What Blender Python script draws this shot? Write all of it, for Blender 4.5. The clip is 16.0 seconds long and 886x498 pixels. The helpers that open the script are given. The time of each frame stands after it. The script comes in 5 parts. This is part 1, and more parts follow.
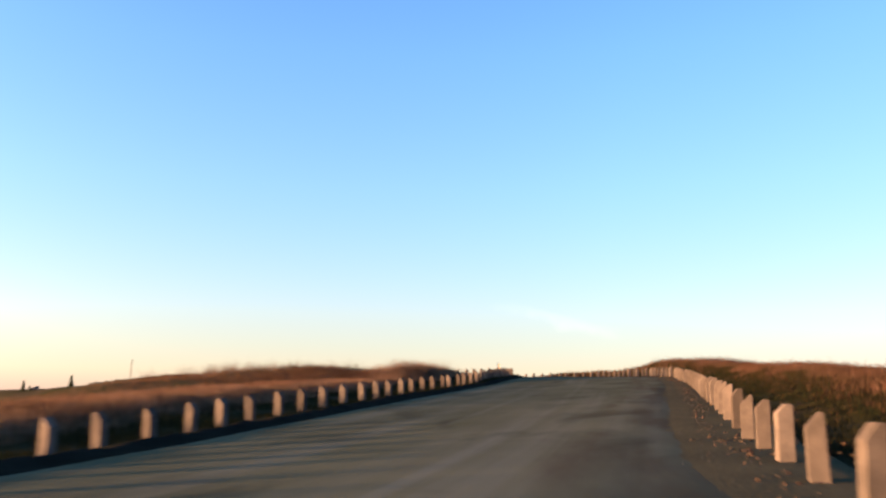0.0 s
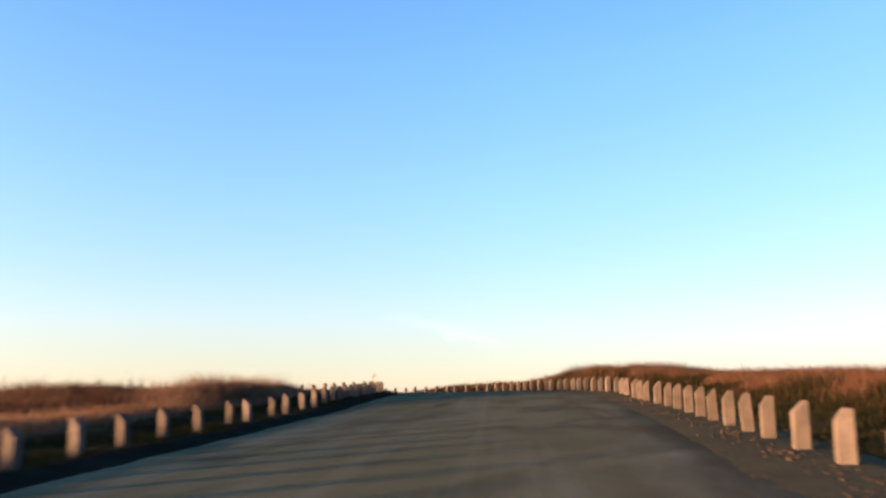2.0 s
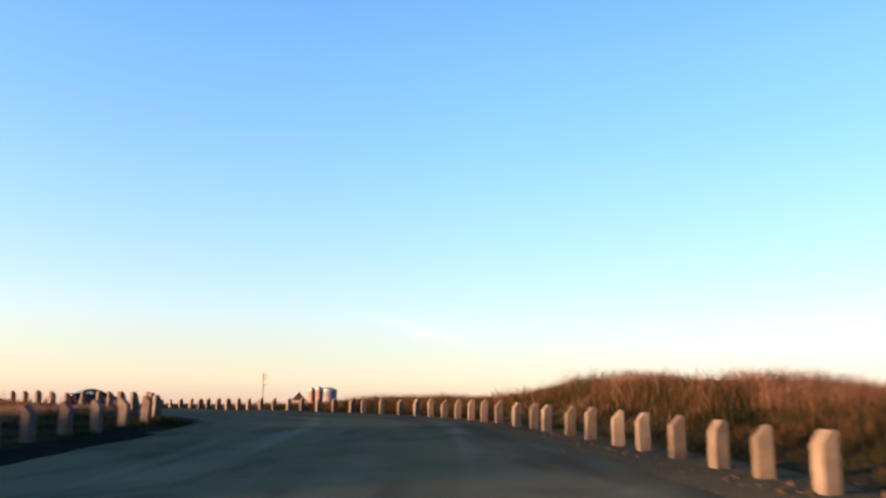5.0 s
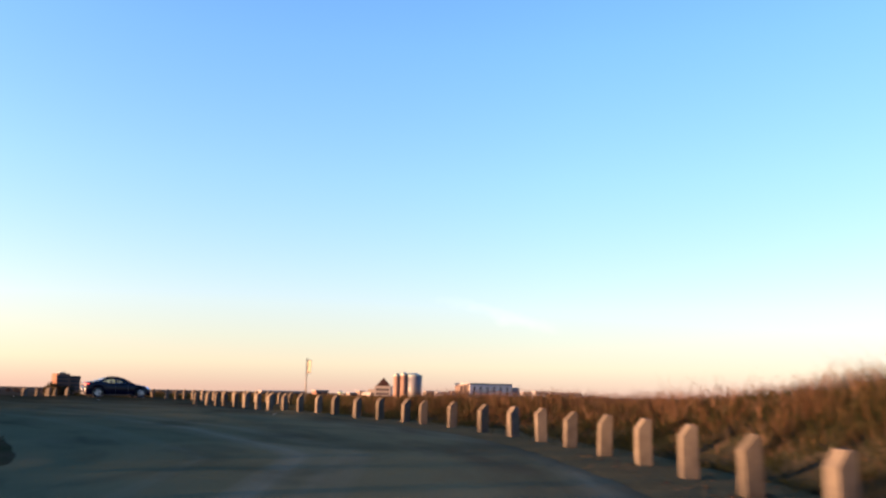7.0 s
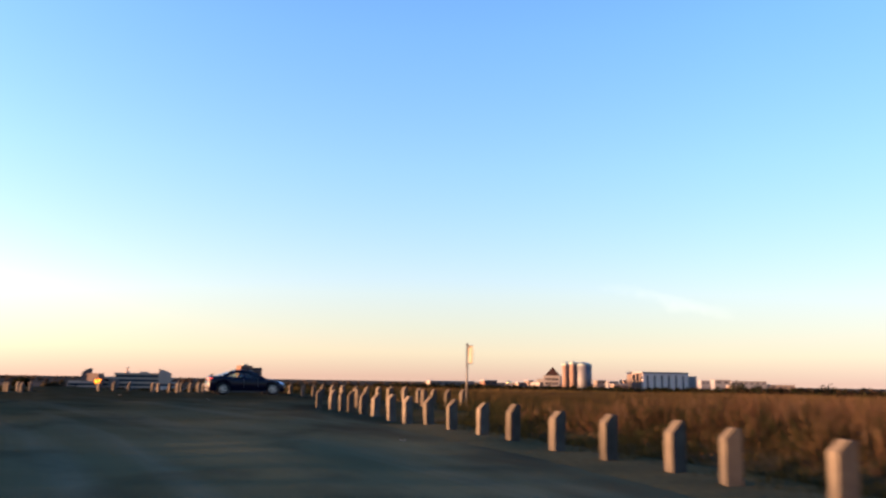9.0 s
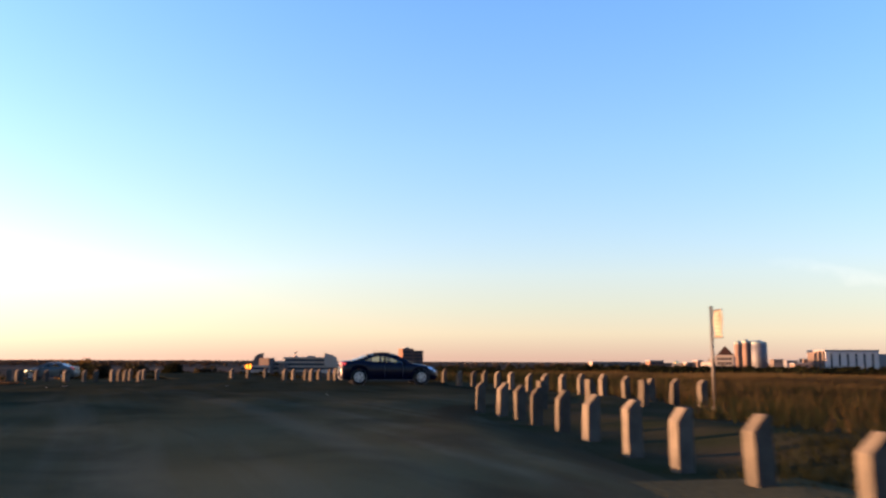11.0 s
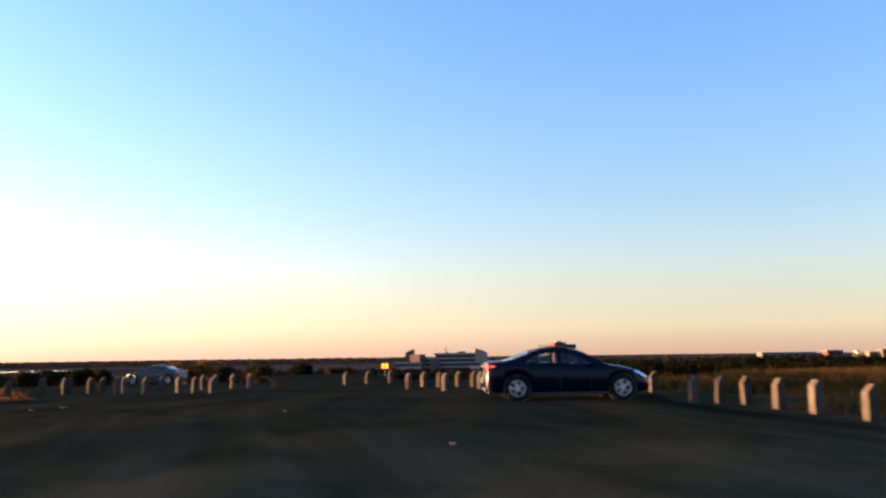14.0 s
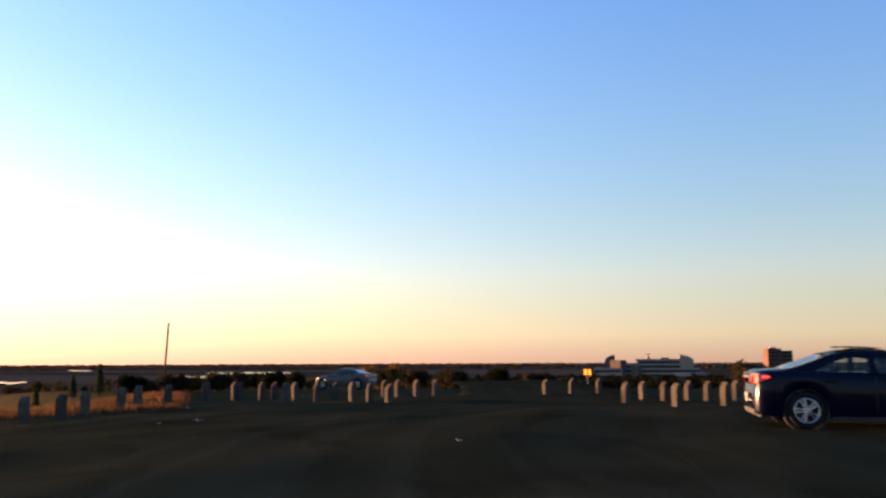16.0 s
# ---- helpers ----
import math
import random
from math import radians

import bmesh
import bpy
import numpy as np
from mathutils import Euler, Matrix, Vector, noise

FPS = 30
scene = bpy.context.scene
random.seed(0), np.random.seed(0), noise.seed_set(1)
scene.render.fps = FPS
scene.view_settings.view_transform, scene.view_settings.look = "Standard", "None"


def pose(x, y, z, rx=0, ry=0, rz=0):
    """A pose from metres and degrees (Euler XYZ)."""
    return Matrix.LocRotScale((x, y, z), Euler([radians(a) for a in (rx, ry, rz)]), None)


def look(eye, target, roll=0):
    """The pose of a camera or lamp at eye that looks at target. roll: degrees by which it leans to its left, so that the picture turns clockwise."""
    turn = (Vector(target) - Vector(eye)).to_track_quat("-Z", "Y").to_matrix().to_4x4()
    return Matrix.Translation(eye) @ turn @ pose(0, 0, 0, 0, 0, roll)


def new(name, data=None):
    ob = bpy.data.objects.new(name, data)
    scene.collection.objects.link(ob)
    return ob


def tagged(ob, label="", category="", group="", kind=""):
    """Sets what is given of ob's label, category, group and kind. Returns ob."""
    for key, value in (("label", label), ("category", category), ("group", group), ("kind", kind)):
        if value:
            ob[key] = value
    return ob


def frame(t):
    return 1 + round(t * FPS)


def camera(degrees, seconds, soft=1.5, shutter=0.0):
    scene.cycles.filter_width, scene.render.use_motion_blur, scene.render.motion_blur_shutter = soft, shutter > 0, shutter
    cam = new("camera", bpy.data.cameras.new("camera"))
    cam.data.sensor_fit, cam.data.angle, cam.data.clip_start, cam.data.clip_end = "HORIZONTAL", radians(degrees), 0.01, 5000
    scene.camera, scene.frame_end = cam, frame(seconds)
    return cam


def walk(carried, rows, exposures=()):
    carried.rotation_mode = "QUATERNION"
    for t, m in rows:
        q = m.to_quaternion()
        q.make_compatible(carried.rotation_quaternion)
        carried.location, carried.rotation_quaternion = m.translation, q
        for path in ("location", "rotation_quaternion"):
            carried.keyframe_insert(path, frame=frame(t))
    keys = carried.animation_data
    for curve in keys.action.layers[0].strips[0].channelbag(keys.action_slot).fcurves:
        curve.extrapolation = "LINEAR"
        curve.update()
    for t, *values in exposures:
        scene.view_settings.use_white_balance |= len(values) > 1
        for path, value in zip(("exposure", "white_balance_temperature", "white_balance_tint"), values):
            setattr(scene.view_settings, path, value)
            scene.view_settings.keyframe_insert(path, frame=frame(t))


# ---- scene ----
cam = camera(56.7, 16.0, soft=2.5, shutter=0.6)
PATH = [
    (0, (8.544, -55.427, -1.938), (7.991, -53.539, -1.579), 0.5),
    (0.5, (7.774, -50.966, -1.741), (7.297, -49.057, -1.379), -0.5),
    (1, (7.111, -46.521, -1.541), (6.719, -44.595, -1.17), -0.9),
    (1.5, (6.608, -42.182, -1.38), (6.268, -40.249, -0.995), -1.0),
    (2, (6.092, -37.824, -1.094), (5.802, -35.883, -0.712), -0.8),
    (2.5, (5.732, -33.568, -0.835), (5.499, -31.619, -0.45), -1.1),
    (3, (5.563, -28.924, -0.643), (5.368, -26.974, -0.248), -0.8),
    (3.5, (5.495, -24.022, -0.393), (5.318, -22.069, -0.001), -0.0),
    (6, (3.975, -3.396, 0.663), (3.692, -1.449, 1.02), 1.1),
    (6.5, (3.404, -0.079, 0.783), (3.062, 1.861, 1.127), 1.0),
    (7, (2.65, 3.141, 0.868), (2.23, 5.066, 1.211), 1.2),
    (7.5, (1.769, 6.204, 0.951), (1.257, 8.109, 1.28), 1.2),
    (8, (0.76, 9.15, 1.013), (0.152, 11.027, 1.338), 1.2),
    (8.5, (-0.357, 11.976, 1.076), (-1.061, 13.821, 1.397), 0.9),
    (9, (-1.648, 14.855, 1.119), (-2.444, 16.663, 1.43), 0.9),
    (9.5, (-2.987, 17.439, 1.142), (-3.876, 19.204, 1.45), 0.6),
    (10, (-4.421, 19.78, 1.167), (-5.407, 21.497, 1.453), 0.3),
    (12.3, (-11.957, 29.811, 1.225), (-13.2, 31.357, 1.483), -0.4),
    (12.5, (-12.635, 30.606, 1.266), (-13.894, 32.139, 1.522), -0.7),
    (13, (-14.271, 32.402, 1.261), (-15.575, 33.896, 1.521), -0.6),
    (13.5, (-15.779, 33.994, 1.276), (-17.131, 35.446, 1.53), -0.6),
    (14, (-17.078, 35.226, 1.278), (-18.479, 36.63, 1.53), -0.7),
    (14.5, (-18.189, 36.097, 1.267), (-19.662, 37.427, 1.519), -0.5),
    (15, (-19.462, 37.123, 1.255), (-21.027, 38.343, 1.503), -0.8),
    (15.5, (-20.792, 38.118, 1.234), (-22.438, 39.224, 1.489), -0.4),
    (16, (-21.874, 38.934, 1.234), (-23.566, 39.966, 1.502), -0.2),
]
walk(cam, [(t, look(eye, target, roll)) for t, eye, target, roll in PATH],
     exposures=[(0, 3.69, 6500, 10), (6, 3.70, 6500, 10), (9, 3.65, 6500, 10), (12.5, 3.51, 6600, 10), (14.5, 3.40, 6800, 10), (16, 3.19, 6950, 10)])

# ------------------------------------------------------------------ light
SUN_AZ, SUN_EL = 121.0, 1.0
SUN_DIR = Vector((-math.sin(radians(SUN_AZ)) * math.cos(radians(SUN_EL)),
                  math.cos(radians(SUN_AZ)) * math.cos(radians(SUN_EL)), math.sin(radians(SUN_EL))))
world = bpy.data.worlds.new("evening_sky")
scene.world = world
world.use_nodes = True
wn, wl = world.node_tree.nodes, world.node_tree.links
wn.clear()
sky = wn.new("ShaderNodeTexSky")
sky.sky_type = "NISHITA"
sky.sun_disc = False
sky.sun_elevation = radians(SUN_EL + 1.5)  # refraction lifts the glow
sky.sun_rotation = radians(-SUN_AZ)
sky.altitude, sky.air_density, sky.dust_density, sky.ozone_density = 600.0, 1.0, 1.0, 2.0
sky_out = wn.new("ShaderNodeOutputWorld")
sky_bg = wn.new("ShaderNodeBackground")
sky_bg.inputs["Strength"].default_value = 0.133
way_in = wn.new("ShaderNodeTexCoord")
split = wn.new("ShaderNodeSeparateXYZ")
haze = wn.new("ShaderNodeValToRGB")
TINTS = ((0.0, (0.66, 0.335, 0.32)), (0.03, (0.785, 0.51, 0.445)), (0.06, (0.70, 0.545, 0.55)), (0.1, (0.615, 0.56, 0.70)),
         (0.16, (0.605, 0.588, 0.695)), (0.25, (0.585, 0.636, 0.80)), (0.4, (0.535, 0.665, 0.99)), (0.6, (0.428, 0.607, 0.984)))
while len(haze.color_ramp.elements) < len(TINTS):
    haze.color_ramp.elements.new(0.5)
for stop, (at, tint) in zip(haze.color_ramp.elements, TINTS):
    stop.position, stop.color = at, (*(c / 1.3 for c in tint), 1)
tinted = wn.new("ShaderNodeMix")
tinted.data_type, tinted.blend_type = "RGBA", "MULTIPLY"
tinted.inputs["Factor"].default_value = 1.0
wl.new(way_in.outputs["Generated"], split.inputs["Vector"])
lift = wn.new("ShaderNodeMath")
lift.operation = "MAXIMUM"
lift.inputs[1].default_value = 0.1
joined = wn.new("ShaderNodeCombineXYZ")
wl.new(split.outputs["X"], joined.inputs["X"])
wl.new(split.outputs["Y"], joined.inputs["Y"])
wl.new(split.outputs["Z"], lift.inputs[0])
wl.new(lift.outputs["Value"], joined.inputs["Z"])
wl.new(joined.outputs["Vector"], sky.inputs["Vector"])
wl.new(split.outputs["Z"], haze.inputs["Fac"])
wl.new(sky.outputs["Color"], tinted.inputs["A"])
wl.new(haze.outputs["Color"], tinted.inputs["B"])
# a faint streak of cloud low over the town
heart = Vector((-math.sin(radians(9.4)), math.cos(radians(9.4)), math.tan(radians(5.7)))).normalized()
aside = Vector((math.cos(radians(9.4)), math.sin(radians(9.4)), -0.24)).normalized()
above = aside.cross(heart)
if above.z < 0:
    above = -above


def sky_math(op, a, b):
    node = wn.new("ShaderNodeMath")
    node.operation = op
    for k, v in enumerate((a, b)):
        if isinstance(v, (int, float)):
            node.inputs[k].default_value = v
        elif v is not None:
            wl.new(v, node.inputs[k])
    return node.outputs["Value"]


def sky_dot(v):
    node = wn.new("ShaderNodeVectorMath")
    node.operation = "DOT_PRODUCT"
    wl.new(way_in.outputs["Generated"], node.inputs[0])
    node.inputs[1].default_value = v
    return node.outputs["Value"]


puff = wn.new("ShaderNodeTexNoise")
puff.inputs["Scale"].default_value, puff.inputs["Detail"].default_value = 30.0, 8.0
wl.new(way_in.outputs["Generated"], puff.inputs["Vector"])
u, v = sky_dot(aside), sky_math("ADD", sky_dot(above), sky_math("MULTIPLY", sky_math("SUBTRACT", puff.outputs["Fac"], 0.5), 0.03))
oval = sky_math("ADD", sky_math("POWER", sky_math("DIVIDE", u, 0.09), 2.0), sky_math("POWER", sky_math("DIVIDE", v, 0.011), 2.0))
wisp = sky_math("MULTIPLY", sky_math("MAXIMUM", sky_math("SUBTRACT", 1.0, oval), 0.0), sky_math("MAXIMUM", sky_math("SUBTRACT", puff.outputs["Fac"], 0.35), 0.0))
wisp = sky_math("MULTIPLY", wisp, sky_math("GREATER_THAN", sky_dot(heart), 0.0))
cloudy = wn.new("ShaderNodeMix")
cloudy.data_type = "RGBA"
# brighter and warmer round the sun, deeper on the side away from it
away_side = wn.new("ShaderNodeMapRange")
away_side.inputs["From Min"].default_value = -1.0
wl.new(sky_dot(Vector((-SUN_DIR.x, -SUN_DIR.y, 0)).normalized()), away_side.inputs["Value"])
round_sun = wn.new("ShaderNodeValToRGB")
GLOW = ((0.08, (1.20, 1.13, 1.0)), (0.27, (1.16, 1.08, 1.02)), (0.5, (1.06, 1.025, 1.01)), (0.72, (0.98, 0.975, 0.99)), (0.9, (0.87, 0.84, 0.92)))
while len(round_sun.color_ramp.elements) < len(GLOW):
    round_sun.color_ramp.elements.new(0.5)
for stop, (at, tint) in zip(round_sun.color_ramp.elements, GLOW):
    stop.position, stop.color = at, (*tint, 1)
deeper = wn.new("ShaderNodeMix")
deeper.data_type, deeper.blend_type = "RGBA", "MULTIPLY"
deeper.inputs["Factor"].default_value = 1.0
wl.new(away_side.outputs["Result"], round_sun.inputs["Fac"])
wl.new(round_sun.outputs["Color"], deeper.inputs["B"])
wl.new(tinted.outputs["Result"], deeper.inputs["A"])
wl.new(sky_math("MULTIPLY", wisp, 0.34), cloudy.inputs["Factor"])
wl.new(deeper.outputs["Result"], cloudy.inputs["A"])
cloudy.inputs["B"].default_value = (1.12, 1.0, 0.92, 1)
wl.new(cloudy.outputs["Result"], sky_bg.inputs["Color"])
wl.new(sky_bg.outputs["Background"], sky_out.inputs["Surface"])

sun = new("sun", bpy.data.lights.new("sun", "SUN"))
sun.data.energy, sun.data.angle, sun.data.color = 4.3, radians(5.0), (1.0, 0.50, 0.265)
sun.matrix_world = look(SUN_DIR * 100, (0, 0, 0))

# -------------------------------------------------------------- materials


def material(name, base, rough=0.8, metal=0.0, vary=0.25, scale=6.0, fine=60.0, bump=0.15, second=None, per=None,
             coat=0.0, patch=0.5, stretch=None):
    """Principled surface with colour variation at two scales, a fine relief and, if asked, a random tone per object or island."""
    m = bpy.data.materials.new(name)
    m.use_nodes = True
    n, l = m.node_tree.nodes, m.node_tree.links
    p = n["Principled BSDF"]
    p.inputs["Roughness"].default_value, p.inputs["Metallic"].default_value = rough, metal
    p.inputs["Coat Weight"].default_value = coat
    p.inputs["Specular IOR Level"].default_value = 0.5 if rough < 0.8 else 0.0
    geo = n.new("ShaderNodeNewGeometry")
    big, small = n.new("ShaderNodeTexNoise"), n.new("ShaderNodeTexNoise")
    for t, sc in ((big, scale), (small, fine)):
        t.inputs["Scale"].default_value, t.inputs["Detail"].default_value = sc, 5.0
        l.new(geo.outputs["Position"], t.inputs["Vector"])
    if stretch:
        wide = n.new("ShaderNodeMapping")
        wide.inputs["Scale"].default_value = stretch
        l.new(geo.outputs["Position"], wide.inputs["Vector"])
        l.new(wide.outputs["Vector"], big.inputs["Vector"])
        big.inputs["Detail"].default_value, big.inputs["Roughness"].default_value = 9.0, 0.65
    second = second or tuple(c * (1 - vary) for c in base)
    mix = n.new("ShaderNodeMix")
    mix.data_type = "RGBA"
    ramp = n.new("ShaderNodeValToRGB")
    ramp.color_ramp.elements[0].position, ramp.color_ramp.elements[1].position = patch - 0.15, patch + 0.15
    l.new(big.outputs["Fac"], ramp.inputs["Fac"])
    l.new(ramp.outputs["Color"], mix.inputs["Factor"])
    mix.inputs["A"].default_value, mix.inputs["B"].default_value = (*base, 1), (*second, 1)
    grain = n.new("ShaderNodeMapRange")
    grain.inputs["To Min"].default_value, grain.inputs["To Max"].default_value = 1 - vary, 1 + vary
    l.new(small.outputs["Fac"], grain.inputs["Value"])
    hsv = n.new("ShaderNodeHueSaturation")
    l.new(mix.outputs["Result"], hsv.inputs["Color"])
    l.new(grain.outputs["Result"], hsv.inputs["Value"])
    colour = hsv.outputs["Color"]
    if per:
        tone = n.new("ShaderNodeMapRange")
        tone.inputs["To Min"].default_value, tone.inputs["To Max"].default_value = (0.66, 1.24) if per == "object" else (0.76, 1.18)
        if per == "object":
            info = n.new("ShaderNodeObjectInfo")
            l.new(info.outputs["Random"], tone.inputs["Value"])
        else:
            l.new(geo.outputs["Random Per Island"], tone.inputs["Value"])
        hue = n.new("ShaderNodeHueSaturation")
        l.new(colour, hue.inputs["Color"])
        l.new(tone.outputs["Result"], hue.inputs["Value"])
        colour = hue.outputs["Color"]
    l.new(colour, p.inputs["Base Color"])
    if bump:
        b = n.new("ShaderNodeBump")
        b.inputs["Strength"].default_value, b.inputs["Distance"].default_value = bump, 0.02
        l.new(small.outputs["Fac"], b.inputs["Height"])
        l.new(b.outputs["Normal"], p.inputs["Normal"])
    return m


def leafy(m, through_it=0.45):
    """Let light through thin blades and leaves."""
    n, l = m.node_tree.nodes, m.node_tree.links
    p, out = n["Principled BSDF"], n["Material Output"]
    thin, mix = n.new("ShaderNodeBsdfTranslucent"), n.new("ShaderNodeMixShader")
    mix.inputs["Fac"].default_value = through_it
    l.new(p.inputs["Base Color"].links[0].from_socket, thin.inputs["Color"])
    l.new(p.outputs["BSDF"], mix.inputs[1])
    l.new(thin.outputs["BSDF"], mix.inputs[2])
    l.new(mix.outputs["Shader"], out.inputs["Surface"])
    return m


def plain(name, base, rough=0.5, metal=0.0, coat=0.0, trans=0.0, emit=None, power=0.0):
    m = bpy.data.materials.new(name)
    m.use_nodes = True
    p = m.node_tree.nodes["Principled BSDF"]
    p.inputs["Base Color"].default_value = (*base, 1)
    p.inputs["Roughness"].default_value, p.inputs["Metallic"].default_value = rough, metal
    p.inputs["Coat Weight"].default_value, p.inputs["Transmission Weight"].default_value = coat, trans
    if emit:
        p.inputs["Emission Color"].default_value, p.inputs["Emission Strength"].default_value = (*emit, 1), power
    return m


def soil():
    """Dark soil and short grass near by; broad strips that pale with distance, as haze painted in."""
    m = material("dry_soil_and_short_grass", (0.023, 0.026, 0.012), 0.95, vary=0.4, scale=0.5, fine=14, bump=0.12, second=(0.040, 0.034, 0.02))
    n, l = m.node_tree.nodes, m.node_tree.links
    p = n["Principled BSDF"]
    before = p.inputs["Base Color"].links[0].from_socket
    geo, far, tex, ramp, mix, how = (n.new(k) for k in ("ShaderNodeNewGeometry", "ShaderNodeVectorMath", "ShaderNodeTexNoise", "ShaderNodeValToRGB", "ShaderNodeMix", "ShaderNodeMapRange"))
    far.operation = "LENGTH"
    # from 110 to 420 m out the colour pales in place of haze
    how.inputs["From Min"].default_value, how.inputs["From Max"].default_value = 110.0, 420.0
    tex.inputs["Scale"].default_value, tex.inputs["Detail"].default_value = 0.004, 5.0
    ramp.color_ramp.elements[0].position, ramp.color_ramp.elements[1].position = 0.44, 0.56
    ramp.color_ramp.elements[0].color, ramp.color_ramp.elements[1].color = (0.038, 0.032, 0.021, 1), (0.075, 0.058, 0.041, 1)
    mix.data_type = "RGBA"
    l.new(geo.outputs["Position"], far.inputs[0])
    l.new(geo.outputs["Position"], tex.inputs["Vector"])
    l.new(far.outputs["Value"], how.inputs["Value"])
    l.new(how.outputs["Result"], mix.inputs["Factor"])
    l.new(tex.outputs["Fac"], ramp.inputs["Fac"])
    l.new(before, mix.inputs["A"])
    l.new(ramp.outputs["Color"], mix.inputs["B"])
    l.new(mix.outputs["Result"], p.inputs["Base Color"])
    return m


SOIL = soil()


def asphalt():
    """Worn asphalt: fine stone, broad stains, and dusty streaks that run along the way the wheels take."""
    m = material("worn_asphalt", (0.062, 0.067, 0.037), 0.95, vary=0.28, scale=0.25, fine=70, bump=0.2, second=(0.083, 0.088, 0.050))
    n, l = m.node_tree.nodes, m.node_tree.links
    p = n["Principled BSDF"]
    before = p.inputs["Base Color"].links[0].from_socket
    lane = n.new("ShaderNodeUVMap")
    lane.uv_map = "lane"
    for scale, detail, lo, hi, tint, power in (((1.1, 0.035, 1), 4.0, 0.48, 0.75, (0.13, 0.142, 0.105), 0.42), ((0.6, 0.3, 1), 9.0, 0.50, 0.68, (0.034, 0.039, 0.024), 0.66), ((1.6, 0.5, 1), 8.0, 0.60, 0.72, (0.082, 0.078, 0.054), 0.35)):
        wide = n.new("ShaderNodeMapping")
        wide.inputs["Scale"].default_value = scale
        wide.inputs["Location"].default_value = (scale[0] * 7, scale[1] * 90, 0)
        tex = n.new("ShaderNodeTexNoise")
        tex.inputs["Scale"].default_value, tex.inputs["Detail"].default_value, tex.inputs["Distortion"].default_value = 1.0, detail, 0.6
        ramp = n.new("ShaderNodeValToRGB")
        ramp.color_ramp.elements[0].position, ramp.color_ramp.elements[1].position = lo, hi
        ramp.color_ramp.elements[1].color = (power, power, power, 1)
        mix = n.new("ShaderNodeMix")
        mix.data_type = "RGBA"
        mix.inputs["B"].default_value = (*tint, 1)
        l.new(lane.outputs["UV"], wide.inputs["Vector"])
        l.new(wide.outputs["Vector"], tex.inputs["Vector"])
        l.new(tex.outputs["Fac"], ramp.inputs["Fac"])
        l.new(ramp.outputs["Color"], mix.inputs["Factor"])
        l.new(before, mix.inputs["A"])
        before = mix.outputs["Result"]
    # the edge crumbles into brown dirt
    rim, from_rim, ragged, worn, dirt, earth = (n.new(k) for k in ("ShaderNodeUVMap", "ShaderNodeSeparateXYZ", "ShaderNodeTexNoise", "ShaderNodeMapRange", "ShaderNodeMix", "ShaderNodeMath"))
    rim.uv_map = "rim"
    ragged.inputs["Scale"].default_value, ragged.inputs["Detail"].default_value = 0.55, 7.0
    stretched = n.new("ShaderNodeMapping")
    stretched.inputs["Scale"].default_value = (1.6, 0.4, 1)
    l.new(rim.outputs["UV"], stretched.inputs["Vector"])
    l.new(stretched.outputs["Vector"], ragged.inputs["Vector"])
    l.new(rim.outputs["UV"], from_rim.inputs["Vector"])
    earth.operation, earth.inputs[1].default_value = "MULTIPLY_ADD", 7.0
    l.new(ragged.outputs["Fac"], earth.inputs[0])
    l.new(from_rim.outputs["X"], earth.inputs[2])
    worn.inputs["From Min"].default_value, worn.inputs["From Max"].default_value = 3.4, 5.4
    worn.inputs["To Min"].default_value, worn.inputs["To Max"].default_value = 0.85, 0.0
    l.new(earth.outputs["Value"], worn.inputs["Value"])
    dirt.data_type = "RGBA"
    dirt.inputs["B"].default_value = (0.045, 0.040, 0.024, 1)
    l.new(worn.outputs["Result"], dirt.inputs["Factor"])
    l.new(before, dirt.inputs["A"])
    before = dirt.outputs["Result"]
    # the lot's colour is lowered along the drive to imitate its dimmer exposure
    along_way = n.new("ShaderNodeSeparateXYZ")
    lot_dimming = n.new("ShaderNodeMapRange")
    lot_dimming.inputs["From Min"].default_value, lot_dimming.inputs["From Max"].default_value = 102.0, 136.0
    lot_dimming.inputs["To Min"].default_value, lot_dimming.inputs["To Max"].default_value = 1.0, 0.31
    dimmed = n.new("ShaderNodeHueSaturation")
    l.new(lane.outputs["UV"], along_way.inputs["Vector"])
    l.new(along_way.outputs["Y"], lot_dimming.inputs["Value"])
    l.new(lot_dimming.outputs["Result"], dimmed.inputs["Value"])
    l.new(before, dimmed.inputs["Color"])
    l.new(dimmed.outputs["Color"], p.inputs["Base Color"])
    return m


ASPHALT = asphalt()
# near-black because the shade on the kerb's road side is in this colour
KERB = material("shade_dark_asphalt_kerb", (0.013, 0.014, 0.010), 0.9, vary=0.3, scale=1.5, fine=40, bump=0.5)
GRAVEL = material("brown_gravel", (0.072, 0.063, 0.031), 0.95, vary=0.5, scale=0.8, fine=16, bump=0.5, second=(0.054, 0.050, 0.026))
EARTH = material("reddish_earth", (0.040, 0.027, 0.018), 0.95, vary=0.5, scale=1.6, fine=18, bump=0.6, second=(0.026, 0.023, 0.015))
PEBBLE = material("loose_stones", (0.042, 0.037, 0.032), 0.9, vary=0.3, scale=5, fine=40, bump=0.3, second=(0.03, 0.026, 0.022), per="island")
TIMBER = material("weathered_timber", (0.073, 0.065, 0.052), 0.9, vary=0.22, scale=4, fine=45, bump=0.3, second=(0.049, 0.0445, 0.036), per="object")
FIELD = leafy(material("olive_brown_field_grass", (0.076, 0.048, 0.020), 0.9, vary=0.2, scale=0.12, fine=5, bump=0, second=(0.042, 0.033, 0.014), per="island"))
DRY = leafy(material("dry_grass", (0.082, 0.043, 0.024), 0.9, vary=0.2, scale=0.35, fine=9, bump=0, second=(0.050, 0.034, 0.018), per="island"))
